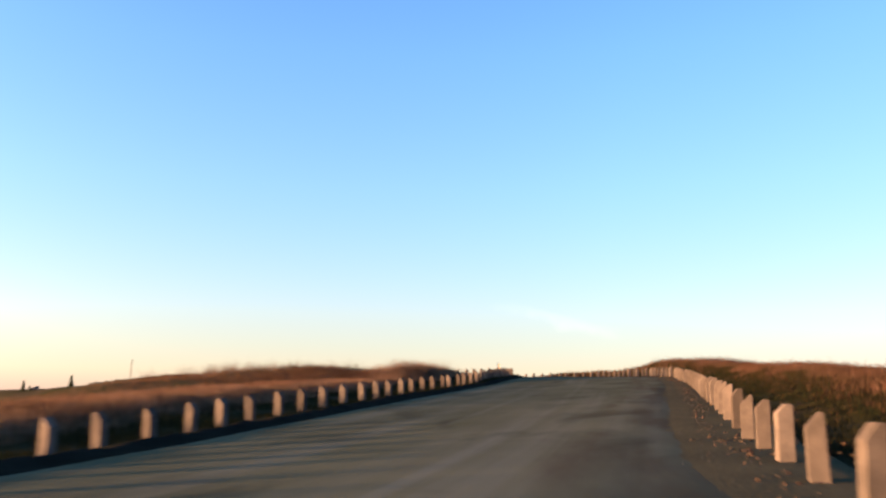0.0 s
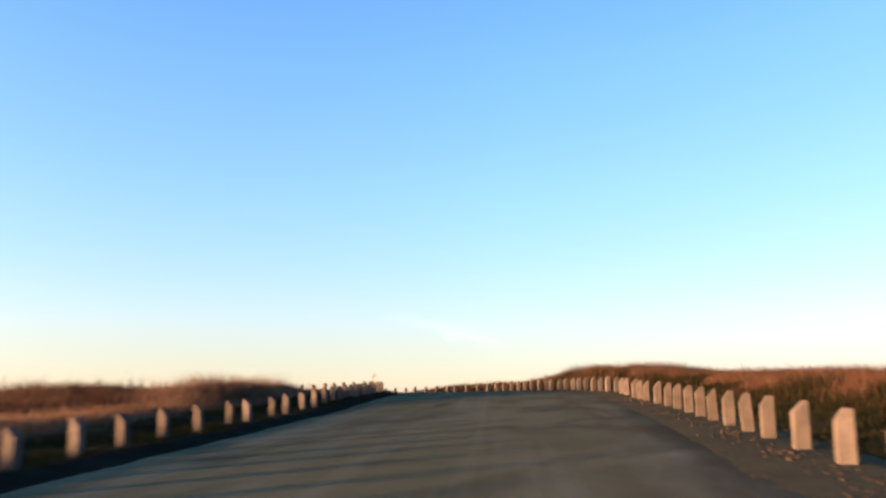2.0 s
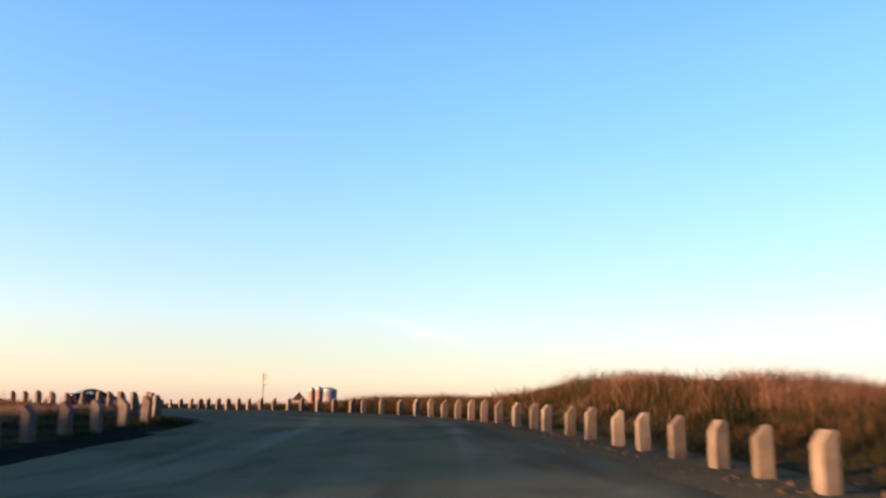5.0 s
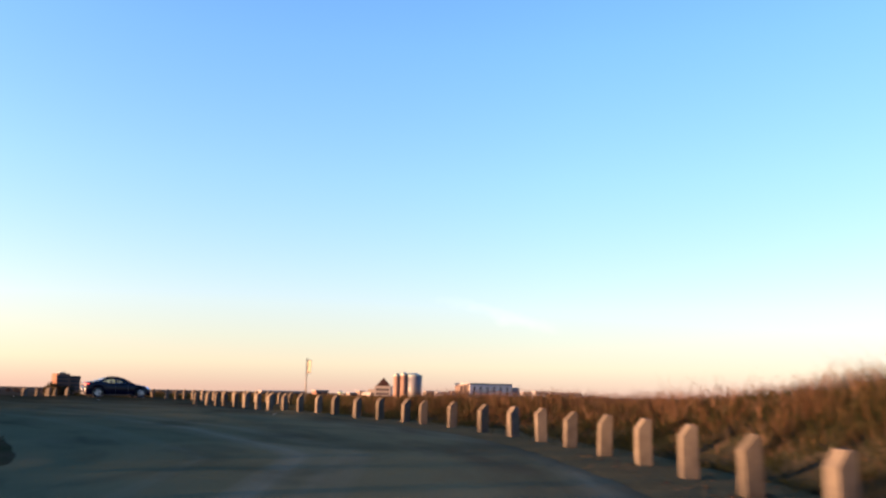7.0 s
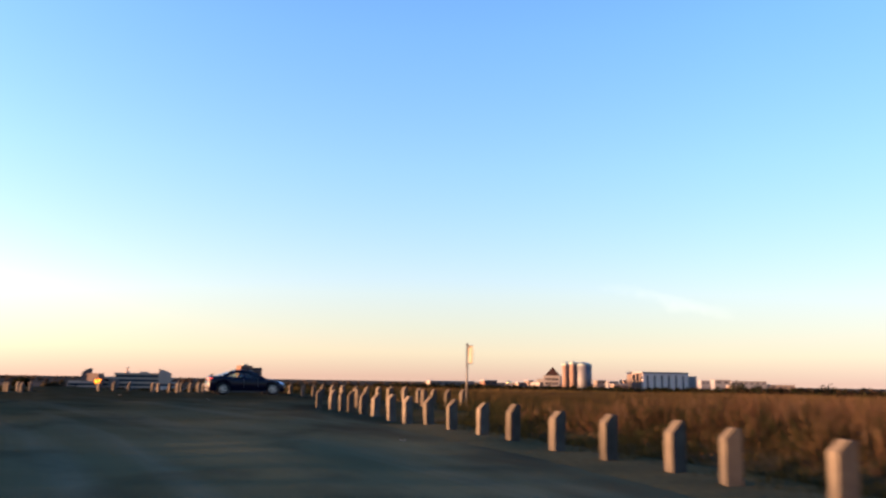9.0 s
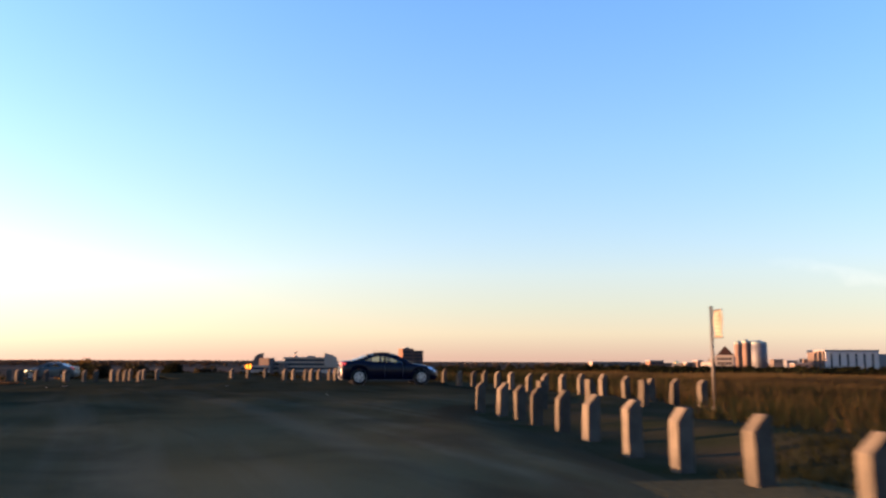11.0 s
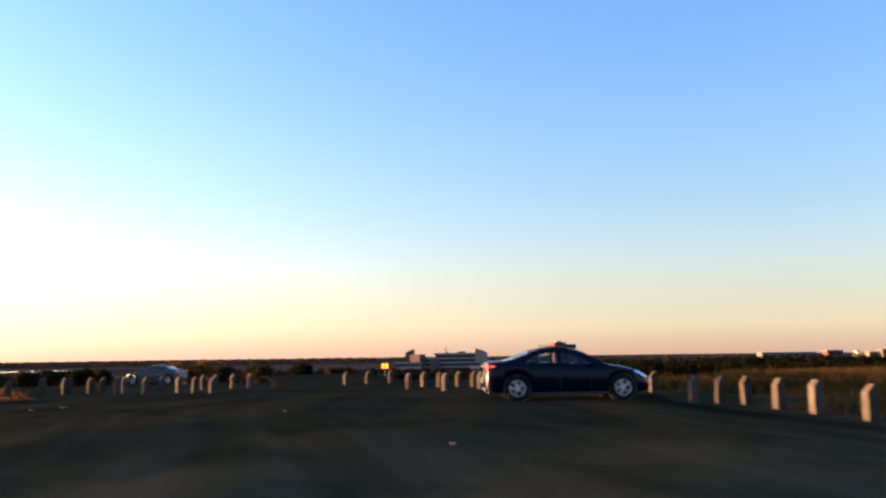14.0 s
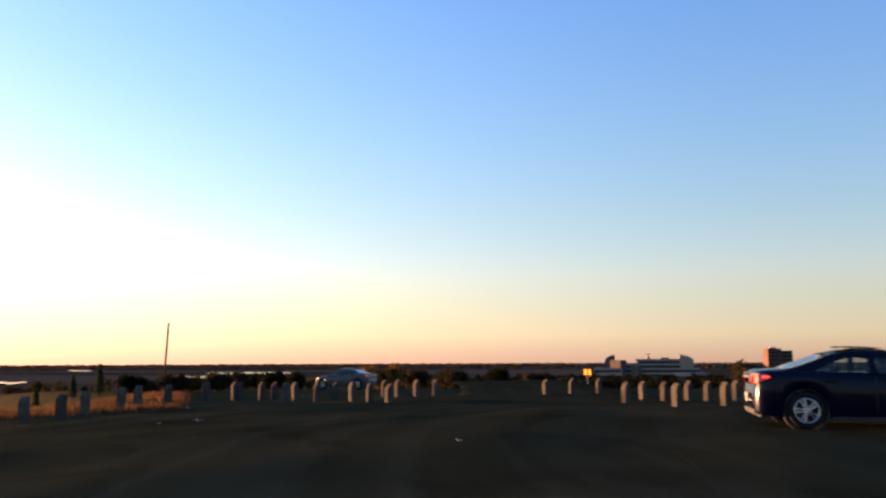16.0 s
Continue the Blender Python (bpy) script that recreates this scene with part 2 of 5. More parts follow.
PINKISH = leafy(material("pale_pinkish_grass", (0.1488, 0.0992, 0.062), 0.9, vary=0.2, scale=0.4, fine=9, bump=0, second=(0.0992, 0.0651, 0.03844), per="island"))
BROWN = leafy(material("brown_seed_stalks", (0.072, 0.03888, 0.02304), 0.9, vary=0.2, scale=0.5, fine=9, bump=0, second=(0.036, 0.0252, 0.01296), per="island"))
# green grass, its colour deepened so that it also stands in for shade
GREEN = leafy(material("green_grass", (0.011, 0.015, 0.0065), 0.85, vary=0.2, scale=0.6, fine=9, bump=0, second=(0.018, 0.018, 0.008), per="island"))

# ------------------------------------------------------------- the ground
ROAD_Y = (-120, -70, -55.4, -46.5, -42.2, -37.8, -33.6, -28.9, -24, -15, -9, -3.4, 0, 3.1, 6.2, 9.2, 12, 14.9, 17.4, 19.8, 25, 30, 36, 45, 300)
ROAD_Z = (-6.2, -3.85, -3.14, -2.76, -2.56, -2.29, -2.04, -1.82, -1.57, -1.14, -0.82, -0.55, -0.43, -0.33, -0.25, -0.19, -0.125, -0.08, -0.06, -0.03, 0.0, 0.03, 0.04, 0.02, 0.0)
RIGHT_Y = (-120, -60, -48, -46.3, -41.7, -30, -19.6, -15, -10.9, -7.5, -3.3, -0.8, 4.0, 6.8, 9.4, 12.0, 14.8, 17.7, 20.06, 23.1, 25.4, 28.4, 32.0, 36.1, 40.1)
RIGHT_X = (16, 11.6, 10.05, 9.78, 9.44, 9.08, 8.82, 8.67, 8.3, 8.11, 7.98, 7.43, 6.29, 5.58, 4.83, 3.88, 2.92, 1.76, 0.49, -1.38, -3.17, -6.23, -9.48, -13.47, -17.53)
LEFT_Y = (-120, -60, -43, -36.4, -25, -8.3, 0, 4, 9.5)
LEFT_X = (5, -0.9, -1.2, -1.3, -2.0, -3.16, -3.7, -4.1, -4.6)


def right_x(y):
    return np.interp(y, RIGHT_Y, RIGHT_X)


def left_x(y):
    return np.interp(y, LEFT_Y, LEFT_X)


def smooth(v):
    v = np.clip(v, 0, 1)
    return v * v * (3 - 2 * v)


def bed(x, y):
    """Height of the carriageway and the lot."""
    z = np.interp(y, ROAD_Y, ROAD_Z)
    z = z + 0.03 * np.clip((12 - y) / 22, 0, 1) * np.clip(x - 7.4, -11, 0)
    z = z - 0.008 * np.clip(-34 - x, 0, 60) - 0.09 * smooth((y - 45) / 6) * smooth((-35 - x) / 6)
    return z - 0.03 * np.clip(47 - y, 0, 14) * np.clip((-30 - x) / 12, 0, 1)


def land(x, y):
    """Height of the land: the road's bed, banks beside it, a low hill that falls away to the plain."""
    x, y = np.asarray(x, float), np.asarray(y, float)
    z = bed(x, y)
    right = x - right_x(y)
    z = z + (0.36 + 0.47 * smooth((y - 3) / 8)) * smooth((right - 1.1) / 3.0) * (0.42 * smooth((43 - y) / 14) + 0.58 * smooth((25 - y) / 8)) - 0.45 * smooth((right - 5.5) / 6) * smooth((26 - y) / 8)
    left = left_x(np.minimum(y, 9.4)) - x
    southern = smooth((14 + 0.85 * (-4 - x) - y) / 5)
    z = z + (0.09 * smooth((left + 0.55) / 0.25) + 0.17 * smooth((left - 0.5) / 4)) * southern * smooth((x + 40) / 8)
    z = z + 0.5 * np.exp(-((x + 17) / 6) ** 2 - ((y + 6) / 6) ** 2) - 2.0 * smooth((-22 - x) / 14) * smooth((2 - y) / 10) - 1.35 * smooth((-8 - x) / 9) * smooth((-14 - y) / 8)
    away = np.hypot(x + 12, y - 18)
    z = z - 6.6 * smooth((away - 42) / 240) - 13 * np.clip((away - 250) / 4300, 0, 1) - 3.0 * smooth((-47 - x + 0.9 * (45 - np.maximum(y, 25.0))) / 58) * smooth((50 - y) / 8)
    rough = 0.05 * np.sin(x * 0.9 + 1.3 * np.sin(y * 0.5)) * np.sin(y * 0.8 + x * 0.3)
    return z + rough * smooth((np.maximum(right, left) - 0.6) / 1.5) * smooth((100 - away) / 40)


def mesh_grid(name, X, Y, Z, mat):
    """A sheet over the rows and columns of three arrays."""
    n, m = X.shape
    me = bpy.data.meshes.new(name)
    me.from_pydata(np.stack([X, Y, Z], -1).reshape(-1, 3).tolist(), [],
                   [(i * m + j, i * m + j + 1, (i + 1) * m + j + 1, (i + 1) * m + j) for i in range(n - 1) for j in range(m - 1)])
    me.materials.append(mat)
    for poly in me.polygons:
        poly.use_smooth = True
    return new(name, me)


def spread(near_from, near_to, step, far):
    """Even steps across the near land, growing steps to the horizon."""
    core = np.arange(near_from, near_to + step / 2, step)
    grow = np.cumsum(step * 1.16 ** np.arange(1, 50))
    grow = np.r_[grow[grow < far], far]
    return np.r_[near_from - grow[::-1], core, near_to + grow]


GX, GY = np.meshgrid(spread(-80, 30, 0.6, 4700), spread(-75, 75, 0.6, 4700))
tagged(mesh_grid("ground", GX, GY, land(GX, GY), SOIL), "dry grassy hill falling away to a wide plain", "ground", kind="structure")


def along(points, step):
    """Points at even steps along a polyline."""
    p = np.array(points, float)
    s = np.r_[0, np.cumsum(np.hypot(*np.diff(p, axis=0).T))]
    at = np.linspace(0, s[-1], max(2, int(round(s[-1] / step)) + 1))
    return np.stack([np.interp(at, s, p[:, 0]), np.interp(at, s, p[:, 1])], 1)


EDGE_L = [(left_x(y) + 0.75, y) for y in range(-80, 10, 2)] + [(-4.6, 12), (-9.2, 17.0), (-16, 22.5), (-25, 28.5), (-34, 34), (-40.5, 37.6), (-44, 41), (-46.5, 44.6), (-48, 47), (-47, 49.6), (-45.8, 51.4), (-50.6, 57.2), (-58, 62), (-66, 67), (-75, 72)]
EDGE_R = [(right_x(y) - 0.75, y) for y in range(-80, 40, 2)] + [(-18.3, 40.9), (-17.6, 44.2), (-18.6, 47.4), (-20.5, 48.8), (-22.6, 50.2), (-24.9, 51.8), (-27.2, 53.3), (-29.3, 56), (-32.5, 58), (-38, 59), (-42, 60.6), (-48.2, 64.6), (-56, 70), (-65, 76), (-75, 82)]
rows = 170
el, er = along(EDGE_L, 0.5), along(EDGE_R, 0.5)
el = np.stack([np.interp(np.linspace(0, 1, rows), np.linspace(0, 1, len(el)), el[:, k]) for k in (0, 1)], 1)
er = np.stack([np.interp(np.linspace(0, 1, rows), np.linspace(0, 1, len(er)), er[:, k]) for k in (0, 1)], 1)
f = np.linspace(0, 1, 26)[None, :]
RX, RY = el[:, :1] * (1 - f) + er[:, :1] * f, el[:, 1:] * (1 - f) + er[:, 1:] * f
RZ = np.maximum(bed(RX, RY), land(RX, RY)) + 0.03
RZ[:, 0] -= 0.05
RZ[:, -1] -= 0.015
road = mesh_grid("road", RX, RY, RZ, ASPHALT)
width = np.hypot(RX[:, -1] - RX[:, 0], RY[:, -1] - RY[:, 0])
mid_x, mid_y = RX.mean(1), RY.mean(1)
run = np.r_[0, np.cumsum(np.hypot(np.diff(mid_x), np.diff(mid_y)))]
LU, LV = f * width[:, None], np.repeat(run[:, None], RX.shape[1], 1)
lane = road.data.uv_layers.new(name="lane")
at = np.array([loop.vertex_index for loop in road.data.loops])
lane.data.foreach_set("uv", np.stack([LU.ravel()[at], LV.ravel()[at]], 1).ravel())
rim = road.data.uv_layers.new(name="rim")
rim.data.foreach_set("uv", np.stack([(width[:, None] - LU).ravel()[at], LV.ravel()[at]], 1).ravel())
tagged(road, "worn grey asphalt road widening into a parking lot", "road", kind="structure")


def ridge(name, line, across_at, height, mat, label, category, rough):
    """A low ridge along a line; across_at: distances from the line, height: its rise at each."""
    p = along(line, 0.35)
    t = np.gradient(p, axis=0)
    t /= np.hypot(*t.T)[:, None]
    nx, ny = t[:, 1], -t[:, 0]
    g = np.random.default_rng(8)
    off, rise = np.array(across_at)[None, :], np.array(height)[None, :]
    wob = np.cumsum(g.normal(0, 0.03, len(p)))
    wob = (wob - np.linspace(0, wob[-1], len(p)))[:, None] * rough
    X, Y = p[:, :1] + nx[:, None] * (off + wob), p[:, 1:] + ny[:, None] * (off + wob)
    Z = np.maximum(bed(X, Y), land(X, Y)) + 0.03 + rise * (1 + rough * g.normal(0, 0.3, X.shape))
    return tagged(mesh_grid(name, X, Y, Z, mat), label, category, kind="structure")


# kerb drawn out towards the road to carry its painted shade
ridge("kerb", [p for p in EDGE_L if p[1] < 7], (-0.32, -0.2, -0.04, 0.12, 0.28, 0.48, 0.7), (-0.06, 0.08, 0.11, 0.07, 0.02, 0.008, -0.02), KERB, "low crumbling asphalt kerb coloured dark for its shaded side", "kerb", 0.8)
ridge("gravel_edge", [p for p in EDGE_R if p[1] < 33], (-0.7, -0.3, 0.1, 0.4, 0.7, 0.95, 1.2, 1.45), (-0.006, 0.003, 0.006, 0.008, 0.010, 0.008, 0.004, -0.06), GRAVEL, "crumbling brown gravel and dirt edge of the road", "gravel", 1.0)

# ---------------------------------------------------------------- helpers


def link(name, bm, mat, parent=None, label="", bevel=0.0, shade=False):
    """One bmesh as one mesh object, under a thing or a part if given."""
    if bevel:
        bmesh.ops.bevel(bm, geom=list(bm.edges), offset=bevel, segments=2, affect="EDGES", clamp_overlap=True)
    bmesh.ops.recalc_face_normals(bm, faces=bm.faces)
    me = bpy.data.meshes.new(name)
    bm.to_mesh(me)
    bm.free()
    me.materials.append(mat)
    if shade:
        for poly in me.polygons:
            poly.use_smooth = True
    ob = new(name, me)
    if parent is not None:
        ob.parent = parent
    if label:
        tagged(ob, label)
    return ob


def part(name, bm, mat, parent, label="", bevel=0.0, shade=False):
    return link(name, bm, mat, parent, label, bevel, shade)


def box(x0, x1, y0, y1, z0, z1, bm=None):
    bm = bm or bmesh.new()
    bmesh.ops.create_cube(bm, size=1, matrix=Matrix.Translation(((x0 + x1) / 2, (y0 + y1) / 2, (z0 + z1) / 2)) @ Matrix.Diagonal((x1 - x0, y1 - y0, z1 - z0, 1)))
    return bm


def rod(a, b, r0, r1=None, sides=12, bm=None):
    """A tapered round bar from a to b."""
    bm = bm or bmesh.new()
    a, b = Vector(a), Vector(b)
    turn = (b - a).to_track_quat("Z", "Y").to_matrix().to_4x4()
    bmesh.ops.create_cone(bm, cap_ends=True, segments=sides, radius1=r0, radius2=r0 if r1 is None else r1, depth=(b - a).length,
                          matrix=Matrix.Translation((a + b) / 2) @ turn)
    return bm


def prism(outline, y0, y1, bm=None):
    """A closed outline of (x, z) drawn out along y."""
    bm = bm or bmesh.new()
    lo, hi = [bm.verts.new((x, y0, z)) for x, z in outline], [bm.verts.new((x, y1, z)) for x, z in outline]
    bm.faces.new(lo), bm.faces.new(hi[::-1])
    for i in range(len(outline)):
        j = (i + 1) % len(outline)
        bm.faces.new((lo[i], hi[i], hi[j], lo[j]))
    return bm


def empty(name, m, label="", category="", group="", kind=""):
    ob = new(name)
    ob.matrix_world = m
    return tagged(ob, label, category, group, kind)


# --------------------------------------------------------- bollard posts
rnd = random.Random(4)


def post_mesh(seed):
    """A squared timber post, 0.66 m above ground, its top cut off aslant towards the road (-x)."""
    r = random.Random(seed)
    w, d, h, cut, drop = 0.096, 0.100, 0.66, 0.02 + r.uniform(-0.02, 0.03), 0.125 + r.uniform(-0.015, 0.03)
    bm = prism([(-w, -0.3), (w, -0.3), (w, h - 0.012), (w - 0.02, h), (cut, h), (-w, h - drop)], -d, d)
    bmesh.ops.bevel(bm, geom=list(bm.edges), offset=0.008, segments=1, affect="EDGES", clamp_overlap=True)
    bmesh.ops.subdivide_edges(bm, edges=[e for e in bm.edges if e.calc_length() > 0.4], cuts=4)
    for v in bm.verts:
        v.co += Vector((noise.noise(v.co * 5 + Vector((seed, 0, 0))), noise.noise(v.co * 5 + Vector((0, seed, 3))), 0)) * 0.007
    bmesh.ops.recalc_face_normals(bm, faces=bm.faces)
    me = bpy.data.meshes.new("bollard_post")
    bm.to_mesh(me)
    bm.free()
    me.materials.append(TIMBER)
    return me


POSTS = [post_mesh(k) for k in range(5)]
POST_LABEL = "weathered pale timber bollard post with a slanted top"


def post(x, y, facing, group, lift=0.0):
    """facing: the direction, in degrees from +x, towards which the slanted side looks."""
    ob = new("bollard_post", POSTS[rnd.randrange(len(POSTS))])
    z = float(max(land(x, y), bed(x, y))) + lift
    ob.matrix_world = pose(x, y, z - rnd.uniform(0, 0.03), rnd.gauss(0, 1.1), rnd.gauss(0, 1.1), facing + 180 + rnd.gauss(0, 4))
    return tagged(ob, POST_LABEL, "post", group)


right_y = [-53.9, -52.3, -50.7, -49.1, -47.7, -46.3, -44.6, -43.1, -41.7, -40.1, -38.3, -36.9, -35.7, -34.03, -32.53, -31.15, -29.6, -28.08, -26.5, -24.92, -23.7, -22.29, -20.85,
           -19.5, -18.1, -16.5, -15.03, -13.62, -11.95, -10.87, -9.6, -7.51, -5.61, -3.29, -2.04, -0.8, 0.3, 1.58, 2.87, 4.03, 5.52, 6.82, 8.44, 9.4, 10.6, 11.98, 13.4,
           14.79, 16.14, 17.68, 18.78, 20.06, 21.43, 23.12, 24.46, 25.38, 26.4, 27.4, 28.45]
for y in right_y:
    lean = math.degrees(math.atan2(right_x(y + 1) - right_x(y - 1), 2))
    post(float(right_x(y)), y, 176 - lean, "posts along the right of the road", 0.06 * float(smooth((-26 - y) / 12)))
for x, y in ((-7.27, 29.6), (-8.4, 30.8), (-9.48, 32.01), (-10.56, 33.12), (-11.5, 34.1), (-12.55, 35.18), (-13.47, 36.14), (-14.52, 37.25), (-15.46, 38.34), (-16.48, 39.38), (-17.48, 40.12)):
    post(x, y, 224, "posts along the right of the road")
for x, y in ((-16.67, 41.52), (-15.87, 42.45), (-15.02, 43.63)):
    post(x, y, 60, "posts beside the footpath")
north = [(-14.15, 45.4), (-15.16, 46.2), (-15.98, 46.7), (-16.98, 47.35), (-17.98, 47.98), (-19.12, 48.85), (-20.08, 49.45), (-21.15, 50.26), (-22.18, 50.98),
         (-23.47, 51.91), (-24.5, 52.62), (-25.6, 53.48), (-26.51, 53.98), (-27.14, 53.89), (-30.35, 57.42)]
for x, y in north:
    post(x, y, 235, "posts along the north of the lot")
left_y = [-56, -54.4, -52.8, -51.2, -49.6, -48.1, -46.9, -45.7, -44.4, -43.15, -41.71, -40.33, -39.12, -37.82, -36.4, -34.88, -33.3, -31.6, -29.8, -28.2, -26.75, -24.95, -23.29, -21.53,
          -19.58, -17.44, -16.02, -13.65, -12.13, -10.0, -8.28, -6.62, -5.17, -3.87, -2.6, -1.36, -0.2, 0.9, 1.95, 3.1, 4.5, 5.9, 7.3, 8.6]
for y in left_y:
    post(float(left_x(y)), y, 0, "posts along the left of the road")
for x, y in along([(-4.5, 9.4), (-6.6, 13.0), (-10.44, 17.2), (-17, 22.2)], 1.42)[1:]:
    post(x, y, 50, "posts along the left of the road")


def from_eye(az, d):
    """A place at a bearing and distance from the far end of the drive."""
    return -21.9 - d * math.sin(radians(az)), 38.95 + d * math.cos(radians(az))


for x, y in ((-44.6, 40.8), (-44.5, 41.6), (-46.8, 42.5), (-47.1, 43.5), (-49.4, 44.4), (-49.3, 45.3), (-50.3, 46.8), (-48.6, 49.0)):
    post(x, y, -50, "posts along the west of the lot")
for x, y in ((-52.6, 48.5), (-52.5, 48.65), (-52.5, 49.5), (-52.2, 49.9), (-50.8, 50.2), (-49.4, 50.45), (-49.4, 51.15), (-47.8, 51.1), (-47.1, 51.4), (-46.3, 51.7),
             (-52.9, 54.95), (-52.0, 55.1), (-51.5, 55.7), (-51.0, 56.3)):
    post(x, y, 278, "posts along the way down")
for x, y in ((-48.6, 60.1), (-48.4, 61.3), (-48.2, 62.6), (-40.4, 56.65), (-42.4, 59.35), (-41.2, 59.1), (-37.7, 55.9), (-41.0, 60.0), (-40.9, 60.8), (-37.0, 57.0), (-40.9, 62.2)):
    post(x, y, 268, "posts beyond the parked car")

# ------------------------------------------------------------------ grass


def blades(name, x, y, tall, wide, mat, label, seed, fan=5, bent=True):
    """Tufts of bent, tapering blades at the given places, as one mesh."""
    g = np.random.default_rng(seed)
    x, y, tall, wide = (np.repeat(v, fan) for v in (x, y, tall, wide))
    n = len(x)
    x, y = x + g.normal(0, 0.14, n), y + g.normal(0, 0.14, n)
    z = land(x, y) - 0.03
    h, a = tall * g.uniform(0.55, 1.1, n), g.uniform(0, 6.283, n)
    lean, way = h * g.uniform(0.1, 0.75, n), g.uniform(0, 6.283, n)
    ux, uy = np.cos(a) * wide, np.sin(a) * wide
    lx, ly = np.cos(way) * lean, np.sin(way) * lean
    co = np.stack([np.stack([x - ux, y - uy, z], 1), np.stack([x + ux, y + uy, z], 1),
                   np.stack([x + lx * 0.35 + ux * 0.8, y + ly * 0.35 + uy * 0.8, z + h * 0.6], 1),
                   np.stack([x + lx * 0.35 - ux * 0.8, y + ly * 0.35 - uy * 0.8, z + h * 0.6], 1),
                   np.stack([x + lx, y + ly, z + h], 1)], 1).reshape(-1, 3)
    me = bpy.data.meshes.new(name)
    if bent:
        k = np.arange(n)[:, None] * 5
        loops = np.concatenate([k + np.array([0, 1, 2, 3]), k + np.array([3, 2, 4])], 1).ravel()
        start = (np.arange(n)[:, None] * 7 + np.array([0, 4])).ravel()
    else:
        co = co.reshape(-1, 5, 3)[:, [0, 1, 4]].reshape(-1, 3)
        loops, start = np.arange(3 * n), np.arange(n) * 3
    me.vertices.add(len(co))
    me.vertices.foreach_set("co", co.ravel())
    me.loops.add(len(loops))
    me.loops.foreach_set("vertex_index", loops)
    me.polygons.add(len(start))
    me.polygons.foreach_set("loop_start", start)
    me.update(calc_edges=True)
    me.validate()
    me.materials.append(mat)
    return tagged(new(name, me), label, "grass", kind="stuff")


def sow(n, x0, x1, y0, y1, seed):
    g = np.random.default_rng(seed)
    return g.uniform(x0, x1, n), g.uniform(y0, y1, n), g


def clumps(x, y, size):
    return 0.5 + 0.5 * np.sin(x / size + 2 * np.sin(y / size * 0.7)) * np.sin(y / size * 1.1 + 1.7 * np.sin(x / size * 0.6))


# the bank to the right of the road
x, y, g = sow(360000, -9, 30, -66, 33, 11)
d = x - right_x(y)
keep = (d > 1.5) & (g.uniform(0, 1, len(x)) < np.clip(1.15 - d / 12, 0.10, 1) * smooth((d - 1.2) / 1.6))
x, y, d = x[keep], y[keep], d[keep]
tall = (0.46 + 0.40 * clumps(x, y, 1.7)) * (0.25 + 0.75 * smooth((d - 1.9) / 2.0)) * (0.8 + 0.24 * smooth((y - 2) / 6) * smooth((22 - y) / 5))
patch, pick = clumps(x + 3, y, 2.6), g.uniform(0, 1, len(x))
kind = np.where(pick < 0.06 + 0.6 * smooth((patch - 0.66) / 0.2), 0, np.where(pick > 0.86, 1, 2))
# dark green blades fill the bank's foot, where shade is imitated
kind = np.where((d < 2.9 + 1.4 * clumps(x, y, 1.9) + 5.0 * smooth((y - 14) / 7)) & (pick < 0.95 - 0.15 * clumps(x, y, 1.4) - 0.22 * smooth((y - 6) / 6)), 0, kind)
kind = np.where((kind == 2) & (g.uniform(0, 1, len(x)) < 0.12 + 0.3 * smooth((y - 2) / 6) * smooth((24 - y) / 5) * smooth((clumps(x, y, 3.1) - 0.3) / 0.3)), 3, kind)
for k, mat, size, label in ((3, PINKISH, 1.0, "pale pinkish grass on the bank"), (2, DRY, 1.0, "tall dry orange-brown prairie grass on the bank"), (1, BROWN, 1.08, "dark brown seed stalks among the grass"), (0, GREEN, 0.8, "green grass in patches and low on the bank, darkened as shade")):
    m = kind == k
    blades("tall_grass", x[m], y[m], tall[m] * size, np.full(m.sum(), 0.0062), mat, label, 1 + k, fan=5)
# the mound to the left
x, y, g = sow(200000, -32, -1, -66, 24, 12)
d = left_x(np.minimum(y, 9.4)) - x
keep = (d > 2.3) & (y < 13 - 0.85 * (x + 5)) & (g.uniform(0, 1, len(x)) < np.clip(1.15 - d / 14, 0.10, 1) * smooth((d - 0.9) / 1.5))
x, y, d = x[keep], y[keep], d[keep]
reeds = smooth((y + 12) / 4) * smooth((5 - y) / 3) * smooth((8 - d) / 3) * (0.45 + 0.55 * smooth((clumps(x, y, 1.1) - 0.3) / 0.3))
shrub = np.exp(-((x + 17) / 8) ** 2 - ((y + 6) / 8) ** 2) * (0.55 + 0.45 * smooth((clumps(x, y, 2.4) - 0.35) / 0.3))
tall = ((0.30 + 0.24 * clumps(x, y, 1.8)) * (1 - 0.55 * smooth((y + 21) / 6)) + 0.78 * reeds + (0.18 + 0.3 * clumps(x, y, 0.9)) * shrub) * (0.3 + 0.7 * smooth((d - 2.2) / 2.6))
pick = g.uniform(0, 1, len(x))
pale = smooth((d - 1.9) / 0.8) * smooth((7.0 - d) / 2.5)
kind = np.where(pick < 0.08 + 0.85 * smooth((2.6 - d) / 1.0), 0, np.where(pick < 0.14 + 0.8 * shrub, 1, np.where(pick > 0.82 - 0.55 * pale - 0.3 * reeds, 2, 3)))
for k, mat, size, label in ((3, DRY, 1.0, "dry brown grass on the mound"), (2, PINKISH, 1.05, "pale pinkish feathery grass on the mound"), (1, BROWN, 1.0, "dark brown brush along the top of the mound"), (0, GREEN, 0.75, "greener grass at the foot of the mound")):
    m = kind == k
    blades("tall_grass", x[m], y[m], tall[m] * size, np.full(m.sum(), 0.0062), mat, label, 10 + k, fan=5)
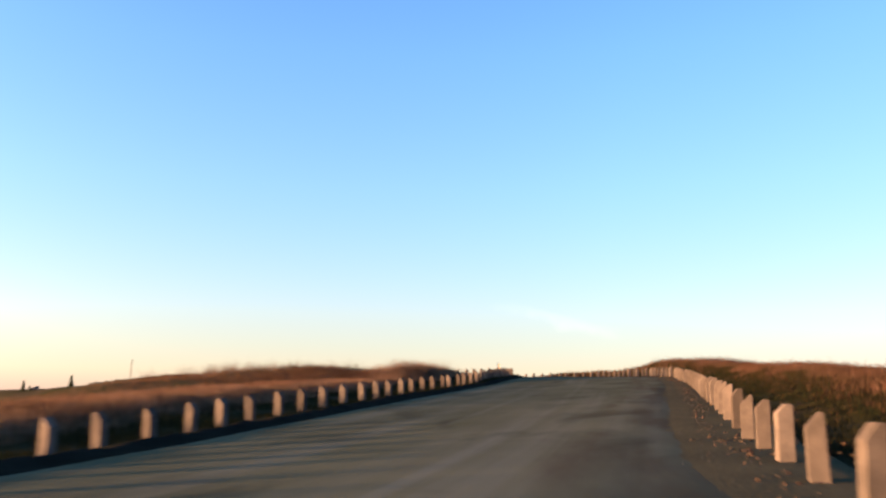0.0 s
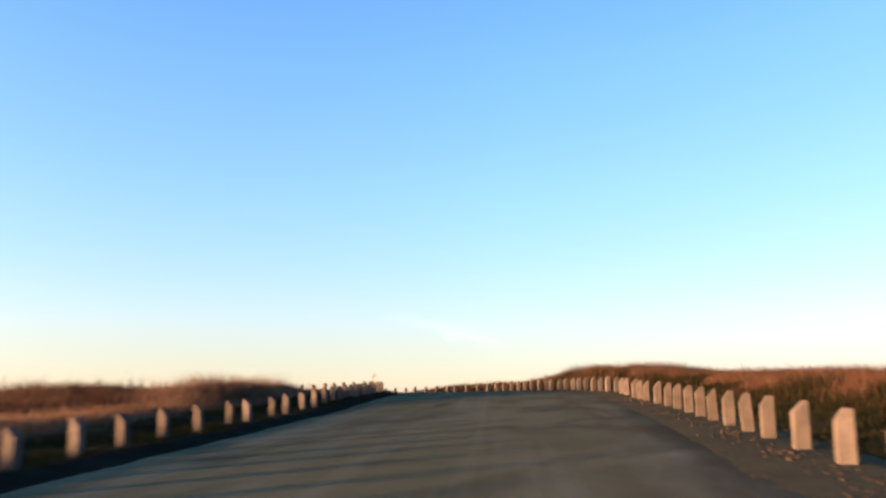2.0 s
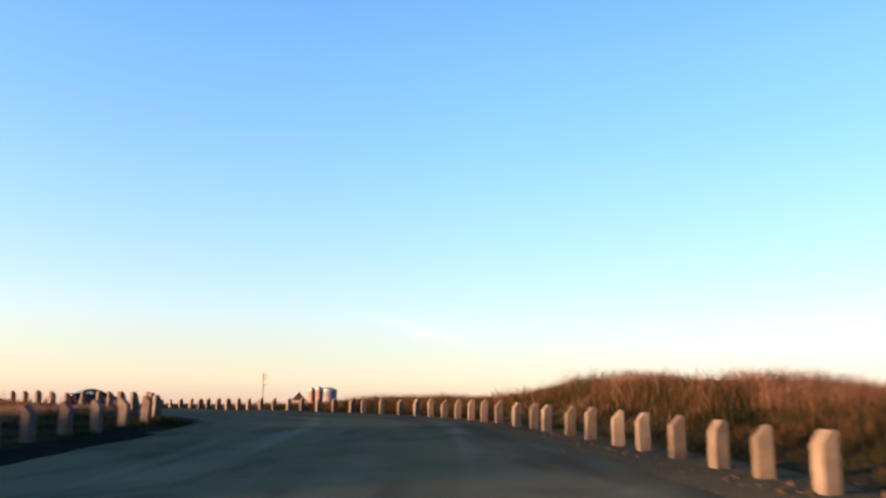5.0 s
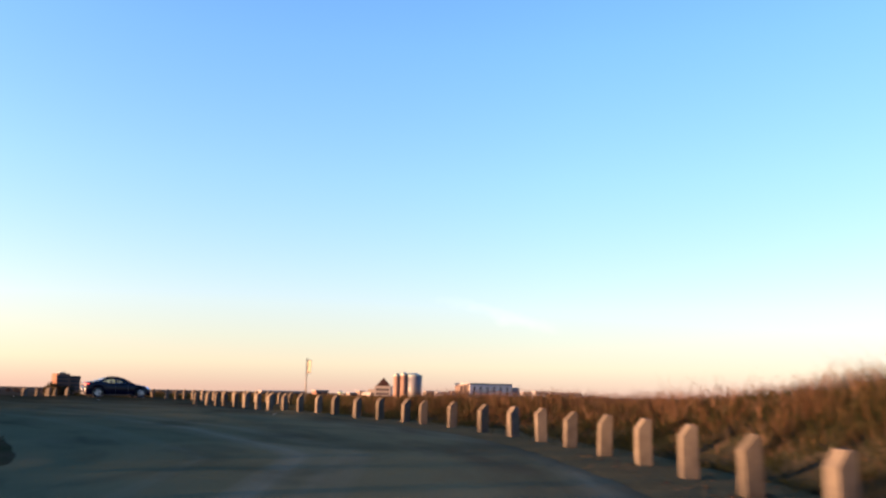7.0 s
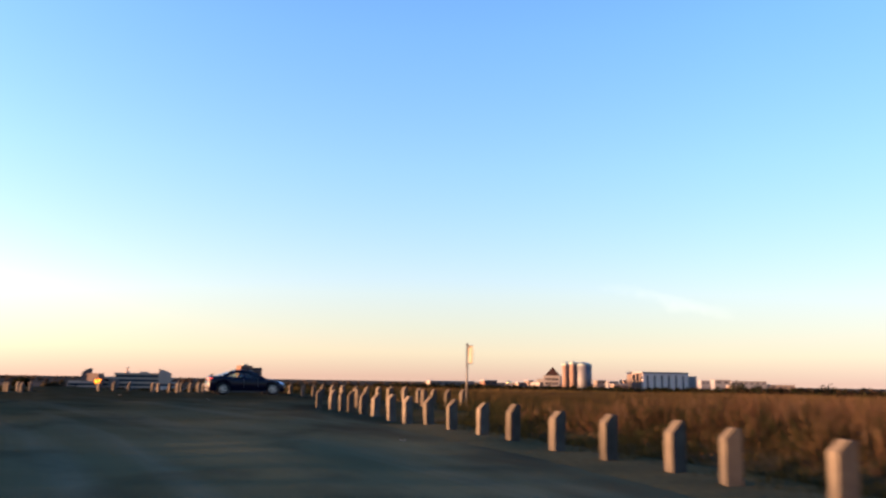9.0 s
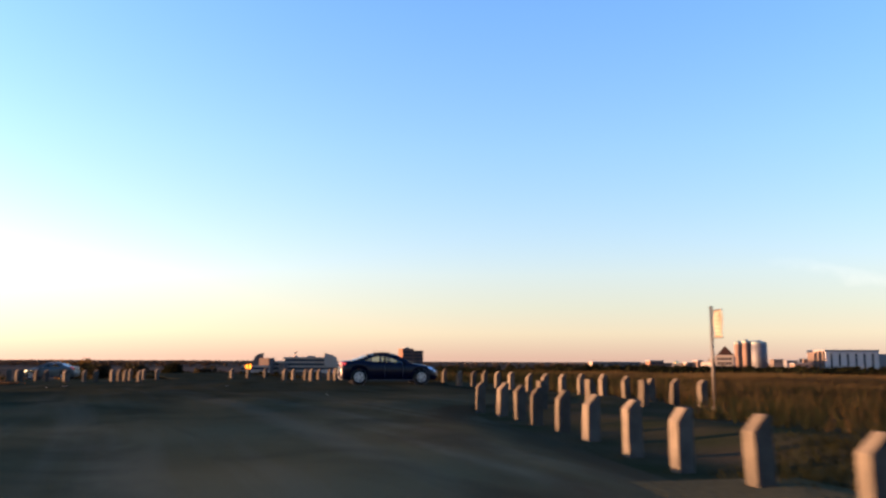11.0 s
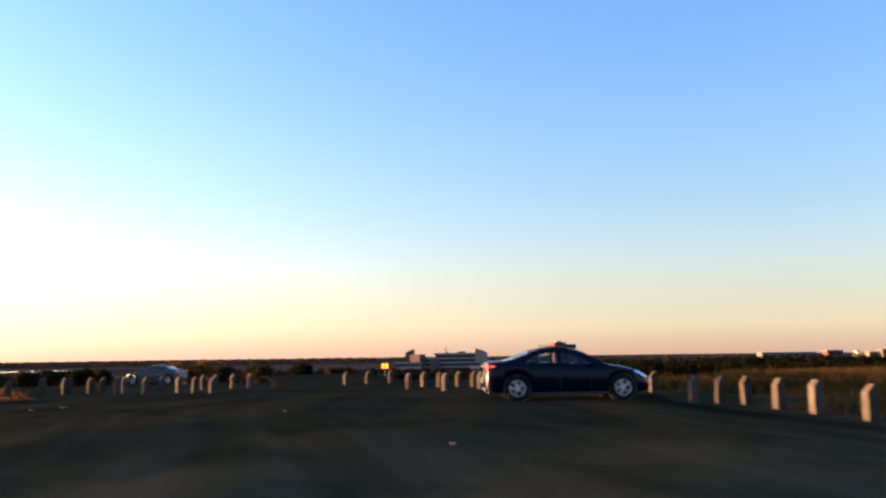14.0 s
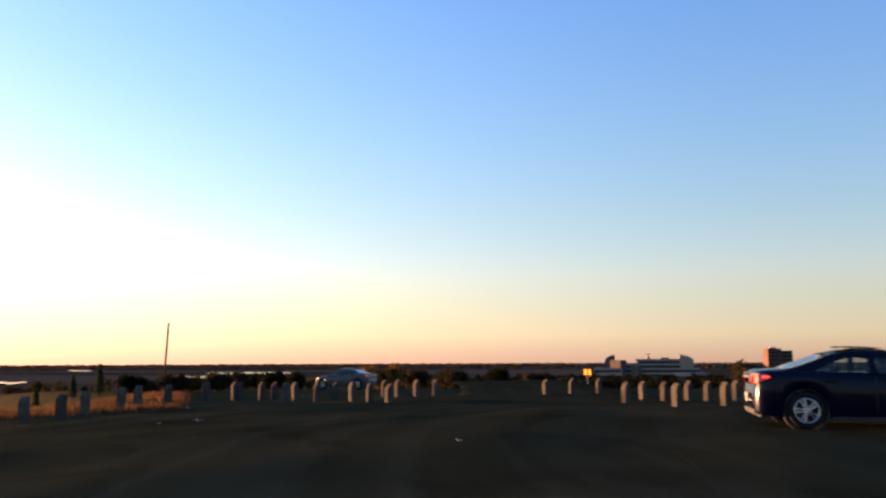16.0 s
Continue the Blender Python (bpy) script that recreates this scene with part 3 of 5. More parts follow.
# the field to the north and the slope to the west
x, y, g = sow(120000, -37, 42, 30, 130, 13)
inside = (y > 45.4 - 0.72 * (x + 14)) | ((x > -13) & (y > 44 - 0.95 * (x + 17.3)))
keep = inside & (x > -36) & ((x > -24) | (y > 58.5)) & (g.uniform(0, 1, len(x)) < np.clip(1.2 - (y - 45) / 110, 0.15, 1))
x, y = x[keep], y[keep]
tall = 0.32 + 0.32 * clumps(x, y, 3.5)
wide = 0.009 + 0.0003 * np.clip(y - 40, 0, 100)
front = np.minimum(y - (45.4 - 0.72 * (x + 14)), y - (44 - 0.95 * (x + 17.3)))
# dark blades thicken towards the field's front, painting its shade
pick = g.uniform(0, 1, len(x)) < 0.15 + 0.55 * smooth((clumps(x + 9, y, 5) - 0.5) / 0.25) + 0.8 * smooth((17 - front) / 9) * (0.6 + 0.4 * clumps(x, y, 2.4))
blades("tall_dry_grass", x[~pick], y[~pick], tall[~pick], wide[~pick], FIELD, "dry golden-brown field grass beyond the posts", 5, bent=False)
blades("green_grass", x[pick], y[pick], tall[pick] * 0.8, wide[pick], GREEN, "green grass darkening the front of the field as shade", 6, bent=False)
x, y, g = sow(26000, -85, -36, 26, 52, 14)
keep = (x < -46 + 0.9 * (46 - y)) | (y < 36)
keep &= (np.hypot(x + 21.9, y - 38.95) > 29) & (y < 34)
x, y = x[keep], y[keep]
blades("tall_dry_grass", x, y, 0.25 + 0.3 * clumps(x, y, 3), np.full(len(x), 0.02), DRY, "orange dry grass on the western slope", 7, bent=False)
x, y, g = sow(30000, -62, -38, 26, 50, 16)
away, az = np.hypot(x + 21.9, y - 38.95), np.degrees(np.arctan2(-21.9 - x, y - 38.95))
keep = (away > 24.4 + 0.1 * (az - 80)) & (az > 76) & (g.uniform(0, 1, len(x)) < 0.25 + 0.75 * clumps(x, y, 2.2)) & (away < 40)
x, y = x[keep], y[keep]
blades("tall_dry_grass", x, y, 0.16 + 0.2 * clumps(x, y, 2), np.full(len(x), 0.010), DRY, "sunlit orange grass behind the western posts", 17)
# tall dark weeds that stand over the grass
x, y, g = sow(9000, -28, 15, -56, 21, 18)
right, left = x - right_x(y), left_x(np.minimum(y, 9.4)) - x
keep = ((right > 2.6) & (right < 6.5) & (g.uniform(0, 1, len(x)) < 0.1 + 0.45 * smooth((y - 2) / 5))) | ((np.hypot(x + 17, y + 6) < 9) & (left > 4))
x, y = x[keep], y[keep]
keep = clumps(x, y, 1.2) > 0.55
x, y = x[keep], y[keep]
blades("tall_weeds", x, y, 0.72 + 0.28 * clumps(x, y, 0.7), np.full(len(x), 0.007), BROWN, "dark brown weeds standing over the grass", 19, fan=6)
# short turf on the verges
x, y, g = sow(180000, -10, 12, -68, 42, 15)
right, left = x - right_x(y), left_x(np.minimum(y, 9.4)) - x
keep = ((right > 0.55) & (right < 3.6)) | ((right > 0.0) & (right < 0.6) & (g.uniform(0, 1, len(x)) < 0.15)) | ((left > -0.7) & (left < 2.9) & (y < 10))
x, y = x[keep], y[keep]
keep = g.uniform(0, 1, len(x)) < 0.35 + 0.65 * clumps(x, y, 0.8)
x, y = x[keep], y[keep]
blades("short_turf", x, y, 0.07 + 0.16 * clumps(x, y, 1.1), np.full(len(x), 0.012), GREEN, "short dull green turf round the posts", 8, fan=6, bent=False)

# ------------------------------------------------------------------- cars
BLUE = plain("dark_blue_paint", (0.0003, 0.0016, 0.0095), 0.25, 0.0, coat=0.12)
BLUE.node_tree.nodes["Principled BSDF"].inputs["Specular IOR Level"].default_value = 0.12
BLUE.node_tree.nodes["Principled BSDF"].inputs["Coat Roughness"].default_value = 0.06
SILVER = plain("grey_green_paint", (0.032, 0.041, 0.040), 0.4, 0.2, coat=0.15)


def thin_glass(name, clear):
    """A thin pane: looked through straight, with a gloss that grows towards grazing angles."""
    m = bpy.data.materials.new(name)
    m.use_nodes = True
    n, l = m.node_tree.nodes, m.node_tree.links
    n.clear()
    out, mix = n.new("ShaderNodeOutputMaterial"), n.new("ShaderNodeMixShader")
    see, shine, rim = n.new("ShaderNodeBsdfTransparent"), n.new("ShaderNodeBsdfGlossy"), n.new("ShaderNodeFresnel")
    see.inputs["Color"].default_value = (*clear, 1)
    shine.inputs["Roughness"].default_value, rim.inputs["IOR"].default_value = 0.03, 1.45
    l.new(rim.outputs["Fac"], mix.inputs["Fac"])
    l.new(see.outputs["BSDF"], mix.inputs[1])
    l.new(shine.outputs["BSDF"], mix.inputs[2])
    l.new(mix.outputs["Shader"], out.inputs["Surface"])
    return m


GLASS = thin_glass("tinted_glass", (0.78, 0.85, 0.81))
RUBBER = material("tyre_rubber", (0.018, 0.018, 0.018), 0.85, vary=0.2, scale=8, fine=60)
ALLOY = plain("polished_alloy", (0.62, 0.63, 0.65), 0.28, 1.0)
TRIM = plain("black_plastic", (0.012, 0.012, 0.013), 0.55)
SEAT = material("grey_cloth", (0.10, 0.095, 0.09), 0.9, vary=0.2, scale=10, fine=90)
RED = plain("red_lamp_glass", (0.16, 0.006, 0.006), 0.15, coat=1.0)
# emission added to paint the reflector's bright spot; it is no lamp
REFLECT = plain("red_reflector_with_glow", (0.6, 0.05, 0.03), 0.2, emit=(1.0, 0.08, 0.05), power=0.24)
CLEAR = plain("clear_lamp_glass", (0.75, 0.76, 0.78), 0.08, 0.6, coat=1.0)
LIT = plain("lit_headlamp_glass", (0.8, 0.7, 0.5), 0.2, emit=(1.0, 0.58, 0.22), power=0.45)
PLATE = plain("pale_plate", (0.16, 0.16, 0.155), 0.5)
TOP = [(-1.03, 0.52), (-1.01, 0.80), (-0.95, 1.00), (-0.80, 1.03), (-0.45, 1.045), (-0.2, 1.05), (0.6, 1.0), (1.4, 0.975), (2.2, 0.95), (2.45, 0.945),
       (2.9, 0.88), (3.3, 0.785), (3.55, 0.69), (3.72, 0.56), (3.79, 0.45)]
HALF = [(-1.03, 0.62), (-0.95, 0.78), (-0.7, 0.855), (0.0, 0.885), (1.4, 0.895), (2.6, 0.885), (3.2, 0.84), (3.5, 0.74), (3.7, 0.58), (3.79, 0.42)]
BASE = [(-1.03, 0.34), (-0.9, 0.24), (-0.4, 0.22), (0.5, 0.19), (2.4, 0.19), (3.3, 0.21), (3.65, 0.22), (3.79, 0.28)]


def curve_at(points, x):
    return float(np.interp(x, [p[0] for p in points], [p[1] for p in points]))


def side_y(x, z):
    """Half width of the cabin at a height, leaning inwards above the belt."""
    return 0.845 - 0.03 * abs(x - 1.0) - max(0.0, z - 0.95) * 0.52


def body_shell():
    """The lower body, lofted from sections, with the wheel arches cut up into its sides."""
    bm = bmesh.new()
    xs = sorted(set(np.round(np.r_[np.linspace(-1.03, 3.79, 46), np.linspace(-0.4, 0.4, 17), np.linspace(2.45, 3.25, 17)], 3)))
    loops = []
    for x in xs:
        low = curve_at(BASE, x)
        for wheel in (0.0, 2.85):
            if abs(x - wheel) < 0.375:
                low = max(low, 0.33 + math.sqrt(0.375 ** 2 - (x - wheel) ** 2))
        w, t = curve_at(HALF, x), curve_at(TOP, x)
        side = [(w - 0.035, low), (w - 0.005, low + (t - low) * 0.25), (w, low + (t - low) * 0.55), (w - 0.012, t - 0.14 * min(1, (t - low) * 2)),
                (w - 0.05, t - 0.035), (w - 0.11, t - 0.004), (w * 0.55, t + 0.02), (0.0, t + 0.028)]
        ring = [bm.verts.new((x, y, z)) for y, z in side] + [bm.verts.new((x, -y, z)) for y, z in side[-2::-1]]
        loops.append(ring)
    for a, b in zip(loops, loops[1:]):
        for i in range(len(a) - 1):
            bm.faces.new((a[i], a[i + 1], b[i + 1], b[i]))
    bm.faces.new(loops[0]), bm.faces.new(loops[-1][::-1])
    return bm


def side_panel(sign, outline, holes):
    """A flat outline in (x, z) with window openings, laid on the leaning side of the cabin, 3 cm thick."""
    bm = bmesh.new()
    edges = []
    for loop in [outline] + holes:
        vs = [bm.verts.new((x, 0, z)) for x, z in loop]
        edges += [bm.edges.new((vs[i], vs[(i + 1) % len(vs)])) for i in range(len(vs))]
    bmesh.ops.triangle_fill(bm, edges=edges, use_beauty=True)
    for v in bm.verts:
        v.co.y = sign * side_y(v.co.x, v.co.z)
    bmesh.ops.recalc_face_normals(bm, faces=bm.faces)
    bmesh.ops.solidify(bm, geom=list(bm.faces), thickness=0.03)
    return bm


def pane_on_side(sign, loop, inset=0.012):
    bm = bmesh.new()
    for off in (inset, inset + 0.005):
        vs = [bm.verts.new((x, sign * (side_y(x, z) - off), z)) for x, z in loop]
        bm.faces.new(vs)
    return bm


def across(profile, crown=0.02, n=6, inset=0.0, thick=0.03):
    """A curved sheet from side to side along a profile of (x, z)."""
    bm = bmesh.new()
    grid = []
    for x, z in profile:
        w = side_y(x, z) - inset
        grid.append([bm.verts.new((x, w * s, z + crown * (1 - s * s))) for s in np.linspace(-1, 1, n + 1)])
    for a, b in zip(grid, grid[1:]):
        for i in range(n):
            bm.faces.new((a[i], a[i + 1], b[i + 1], b[i]))
    bmesh.ops.solidify(bm, geom=list(bm.faces), thickness=thick)
    return bm


def lathe(profile, seg=36):
    """A ring turned round the y axis from an open profile of (radius, y)."""
    bm = bmesh.new()
    rings = [[bm.verts.new((r * math.cos(a), y, r * math.sin(a))) for a in np.linspace(0, 2 * math.pi, seg, endpoint=False)] for r, y in profile]
    for a, b in zip(rings, rings[1:] + rings[:1]):
        for i in range(seg):
            j = (i + 1) % seg
            bm.faces.new((a[i], a[j], b[j], b[i]))
    return bm


def spoke():
    """A forked spoke: two slim bars that part from the hub towards the rim."""
    bm = bmesh.new()
    for side in (-1, 1):
        made = bmesh.ops.create_cube(bm, size=1)["verts"]
        for v in made:
            out = v.co.z > 0
            v.co = Vector((side * (0.036 if out else 0.014) + v.co.x * (0.026 if out else 0.022), v.co.y * 0.03 + (0.0 if out else 0.012), 0.206 if out else 0.03))
    bmesh.ops.bevel(bm, geom=list(bm.edges), offset=0.005, segments=1, affect="EDGES")
    return bm


def wheel_parts(root, x, sign):
    hub = new("wheel")
    hub.parent = root
    hub.location, hub.rotation_euler = (x, sign * 0.79, 0.33), (0, 0, 0 if sign > 0 else math.pi)
    part("tyre", lathe([(0.214, -0.10), (0.29, -0.105), (0.325, -0.08), (0.331, 0.0), (0.325, 0.08), (0.29, 0.105), (0.214, 0.10)]), RUBBER, hub, shade=True)
    part("barrel", lathe([(0.196, -0.09), (0.212, -0.09), (0.212, 0.08), (0.196, 0.08)]), TRIM, hub)
    part("rim", lathe([(0.196, 0.06), (0.218, 0.06), (0.220, 0.104), (0.204, 0.106)]), ALLOY, hub, "polished alloy rim", shade=True)
    part("brake_disc", lathe([(0.03, -0.02), (0.15, -0.02), (0.15, 0.0), (0.03, 0.0)]), TRIM, hub)
    part("backplate", lathe([(0.001, -0.06), (0.197, -0.06), (0.197, -0.05), (0.001, -0.05)]), TRIM, hub)
    part("hub_cap", lathe([(0.001, 0.085), (0.03, 0.085), (0.042, 0.06), (0.001, 0.06)], 16), ALLOY, hub)
    for k in range(5):
        s = part("spoke", spoke(), ALLOY, hub, "polished alloy forked spoke")
        s.matrix_local = pose(0, 0.065, 0, 0, 72 * k + 18, 0)


REAR_PANE = [(0.18, 1.025), (1.12, 0.985), (1.10, 1.285), (0.8, 1.275), (0.5, 1.195)]
FRONT_PANE = [(1.22, 0.98), (2.1, 0.945), (1.86, 1.12), (1.55, 1.235), (1.2, 1.285)]
CABIN = [(-0.38, 1.03), (0.6, 0.985), (1.4, 0.965), (2.48, 0.93), (2.14, 1.13), (1.8, 1.295), (1.45, 1.37), (1.0, 1.385), (0.6, 1.335), (0.25, 1.24), (-0.1, 1.115)]


def car(name, m, paint, label, sunroof, lamp=None):
    root = empty(name, m, label, "car")
    part("body", body_shell(), paint, root, shade=True)
    for sign in (1, -1):
        part("cabin_side", side_panel(sign, CABIN, [REAR_PANE, FRONT_PANE]), paint, root)
        part("side_window", pane_on_side(sign, REAR_PANE), GLASS, root, "tinted side window")
        part("side_window", pane_on_side(sign, FRONT_PANE), GLASS, root, "tinted side window")
        part("sill", box(0.42, 2.43, sign * 0.845 - 0.05, sign * 0.845 + 0.04, 0.165, 0.225), TRIM, root, bevel=0.012)
        mirror = part("wing_mirror", box(1.93, 2.08, min(sign * 0.86, sign * 1.03), max(sign * 0.86, sign * 1.03), 0.93, 1.06), paint, root, bevel=0.035, shade=True)
        for x in (1.16, 2.0):
            part("door_seam", box(x - 0.006, x + 0.006, sign * 0.89 - 0.012, sign * 0.89 + 0.0065, 0.3, 0.93), TRIM, root)
        for x in (0.33, 1.28):
            part("door_handle", box(x, x + 0.2, sign * 0.892 - 0.02, sign * 0.892 + 0.028, 0.83, 0.865), paint, root, bevel=0.012)
        tail = bmesh.new()
        for x, y, z in ((-1.045, 0.30, 0.80), (-1.0, 0.70, 0.80), (-0.93, 0.80, 0.82), (-0.62, 0.868, 0.90), (-0.66, 0.862, 0.955), (-0.93, 0.775, 0.985), (-1.0, 0.66, 0.985), (-1.03, 0.30, 0.975)):
            tail.verts.new((x - 0.008, sign * (y + 0.014), z))
        bmesh.ops.convex_hull(tail, input=list(tail.verts))
        part("tail_lamp", tail, RED, root, "wrap-round red tail lamp")
        part("reflector", box(-0.86, -0.70, sign * 0.872 - 0.04, sign * 0.872 + 0.012, 0.905, 0.935), REFLECT, root, "glowing red reflector", bevel=0.006)
        head = bmesh.new()
        for x, y, z in ((3.18, 0.80, 0.745), (3.45, 0.74, 0.62), (3.66, 0.58, 0.545), (3.70, 0.42, 0.545), (3.60, 0.45, 0.665), (3.40, 0.66, 0.73), (3.2, 0.76, 0.785)):
            head.verts.new((x + 0.012, sign * (y + 0.03), z + 0.012))
        bmesh.ops.convex_hull(head, input=list(head.verts))
        part("headlamp", head, lamp or CLEAR, root, "burning yellowish headlamp" if lamp else "clear glass headlamp")
        for x in (0.0, 2.85):
            wheel_parts(root, x, sign)
            arch = lathe([(0.36, -0.08), (0.40, -0.08), (0.40, 0.06), (0.36, 0.06)], 28)
            ob = part("wheel_well", arch, TRIM, root)
            ob.location = (x, sign * 0.76, 0.33)
        for x in (0.55, 1.45):
            part("seat_back", box(x - 0.09, x + 0.09, sign * 0.38 - 0.24, sign * 0.38 + 0.24, 0.55, 1.08), SEAT, root, bevel=0.05, shade=True)
            part("headrest", box(x - 0.06, x + 0.05, sign * 0.38 - 0.13, sign * 0.38 + 0.13, 1.11, 1.25), SEAT, root, bevel=0.04, shade=True)
    part("roof", across([(0.42, 1.30), (0.6, 1.335), (1.0, 1.385), (1.45, 1.37), (1.72, 1.318)], 0.055), paint, root, shade=True)
    part("windscreen", across([(1.74, 1.308), (1.95, 1.21), (2.2, 1.085), (2.5, 0.93)], 0.05, inset=0.02, thick=0.006), GLASS, root, "raked windscreen", shade=True)
    part("rear_window", across([(0.40, 1.29), (0.25, 1.235), (-0.1, 1.11), (-0.36, 1.03)], 0.05, inset=0.02, thick=0.006), GLASS, root, "sloping rear window", shade=True)
    part("dashboard", box(2.0, 2.45, -0.72, 0.72, 0.75, 0.95), TRIM, root, bevel=0.04)
    part("floor_pan", box(-0.9, 3.5, -0.70, 0.70, 0.2, 0.30), TRIM, root)
    part("rear_bumper", box(-1.07, -0.80, -0.66, 0.66, 0.36, 0.62), paint, root, bevel=0.07, shade=True)
    part("rear_valance", box(-1.03, -0.75, -0.66, 0.66, 0.24, 0.36), TRIM, root, bevel=0.03)
    part("chrome_bar", box(-1.066, -1.03, -0.36, 0.36, 0.90, 0.94), ALLOY, root, "bright trim bar", bevel=0.008)
    part("number_plate", box(-1.086, -1.066, -0.16, 0.16, 0.46, 0.62), PLATE, root, "blank pale plate", bevel=0.004)
    part("front_bumper", box(3.45, 3.80, -0.50, 0.50, 0.27, 0.47), paint, root, bevel=0.09, shade=True)
    part("grille", box(3.77, 3.81, -0.30, 0.30, 0.35, 0.43), TRIM, root, bevel=0.01)
    if sunroof:
        lid = across([(0.72, 1.458), (0.95, 1.458), (1.2, 1.448), (1.5, 1.424)], 0.022, inset=0.2, thick=0.045)
        part("sunroof_panel", lid, TRIM, root, "dark glass sunroof panel tilted up at its rear", shade=True)
        for y in (-0.36, 0.36):
            part("sunroof_strut", rod((0.86, y, 1.36), (0.82, y, 1.44), 0.012), TRIM, root)
    # a short tail and nose
    for ob in root.children:
        if ob.data and not ob.location.length:
            for vert in ob.data.vertices:
                if vert.co.x < -0.35:
                    vert.co.x = -0.35 + (vert.co.x + 0.35) * 0.74
                elif vert.co.x > 3.1:
                    vert.co.x = 3.1 + (vert.co.x - 3.1) * 0.84
    return root


def on_lot(x, y, rz):
    return pose(x, y, float(max(bed(x, y), land(x, y))) + 0.03, 0, 0, rz)


car("parked_car", on_lot(-31.35, 52.13, 46.4) @ Matrix.Scale(0.95, 4), BLUE, "dark blue four-door saloon with its sunroof panels raised", True)
car("parked_car", pose(-72.98, 63.67, float(land(-72.98, 63.67)) + 0.02, 0, 0, 219) @ Matrix.Diagonal((0.92, 0.96, 1.0, 1)), SILVER, "silvery grey-green saloon with its lamps lit beyond the posts", False, LIT)

# ------------------------------------------------------- poles and lights
WOOD = material("grey_pole_wood", (0.075, 0.05, 0.034), 0.9, vary=0.25, scale=4, fine=40, bump=0.4)
STEEL = material("grey_painted_steel", (0.034, 0.031, 0.026), 0.55, 0.2, vary=0.12, scale=5, fine=60, bump=0.05)
CLOTH = leafy(material("pale_banner_cloth", (0.30, 0.28, 0.22), 0.9, vary=0.1, scale=6, fine=80, bump=0.1), 0.2)
# for walls in shadow: the shade is mixed into this darker brown
DUSK = material("shade_brown_wall", (0.14, 0.115, 0.095), 0.9, vary=0.12, scale=0.1, fine=1.5, bump=0.05)
AMBER = plain("lit_amber_lens", (0.9, 0.5, 0.1), 0.3, emit=(1.0, 0.21, 0.008), power=0.5)
AMBER_CASE = plain("dull_yellow_case", (0.10, 0.05, 0.012), 0.6)
WHITE_POST = material("white_painted_post", (0.22, 0.21, 0.19), 0.7, vary=0.12, scale=5, fine=40)

z0 = float(land(-13.51, 44.25))
banner = empty("banner_pole", pose(-13.51, 44.25, z0), "slim grey steel pole with a narrow pale hanging banner", "pole")
part("pole", rod((0, 0, -0.3), (0, 0, 2.42 - z0), 0.04, 0.034), STEEL, banner, shade=True)
part("pole_cap", rod((0, 0, 2.42 - z0), (0, 0, 2.46 - z0), 0.052, 0.03), STEEL, banner)
way = Vector((0.86, -0.51, 0))
for h in (2.36 - z0, 1.70 - z0):
    part("banner_arm", rod((0, 0, h), way * 0.37 + Vector((0, 0, h)), 0.014), STEEL, banner)
flag = bmesh.new()
lines = []
for i in range(9):
    h = 1.705 - z0 + 0.65 * i / 8
    lines.append([flag.verts.new(way * (0.075 + 0.28 * s) + Vector((0.51, 0.86, 0)) * (0.02 * math.sin(i * 0.9 + s * 3)) + Vector((0, 0, h))) for s in np.linspace(0, 1, 5)])
for a, b in zip(lines, lines[1:]):
    for i in range(4):
        flag.faces.new((a[i], a[i + 1], b[i + 1], b[i]))
bmesh.ops.solidify(flag, geom=list(flag.faces), thickness=0.004)
part("banner", flag, CLOTH, banner, "pale weathered cloth banner", shade=True)
MARK = plain("faded_print", (0.19, 0.17, 0.13), 0.9)
for k, (x0, x1) in enumerate(((0.12, 0.31), (0.11, 0.32), (0.14, 0.28), (0.12, 0.31), (0.16, 0.26))):
    mark = part("banner_mark", box(x0, x1, -0.026, 0.026, 1.80 - z0 + 0.1 * k, 1.825 - z0 + 0.1 * k), MARK, banner, "faded printed bar")
    mark.matrix_local = pose(0, 0, 0, 0, 0, -30.7)
part("pole_foot", rod((0, 0, -0.05), (0, 0, 0.06), 0.11, 0.09), STEEL, banner)

z0 = float(land(-70.6, 50.0))
mast = empty("wooden_pole", pose(-70.6, 50.0, z0), "bare brown wooden pole leaning slightly behind the posts", "pole")
part("shaft", rod((-0.05, -0.04, -0.5), (0.12, 0.10, 3.36 - z0), 0.064, 0.05), WOOD, mast, shade=True)
part("iron_cap", rod((0.12, 0.10, 3.35 - z0), (0.121, 0.101, 3.40 - z0), 0.07, 0.045), STEEL, mast)

bx, by = from_eye(48.77, 74.0)
z0 = float(land(bx, by))
zl = 1.23 - 74 * math.tan(radians(0.84))
beacon = empty("warning_light", pose(bx, by, z0, 0, 0, 48.8), "double amber warning light burning on a white post", "light")
part("post", rod((0, 0, -0.3), (0, 0, zl - z0 - 0.2), 0.07), WHITE_POST, beacon, "white painted post")
part("housing", box(-0.37, 0.37, -0.1, 0.16, zl - z0 - 0.29, zl - z0 + 0.29), AMBER_CASE, beacon, bevel=0.03)
for side in (-1, 1):
    part("lens", box(side * 0.175 - 0.105, side * 0.175 + 0.105, -0.135, -0.10, zl - z0 - 0.23, zl - z0 + 0.23), AMBER, beacon, "lit amber lens", bevel=0.01)

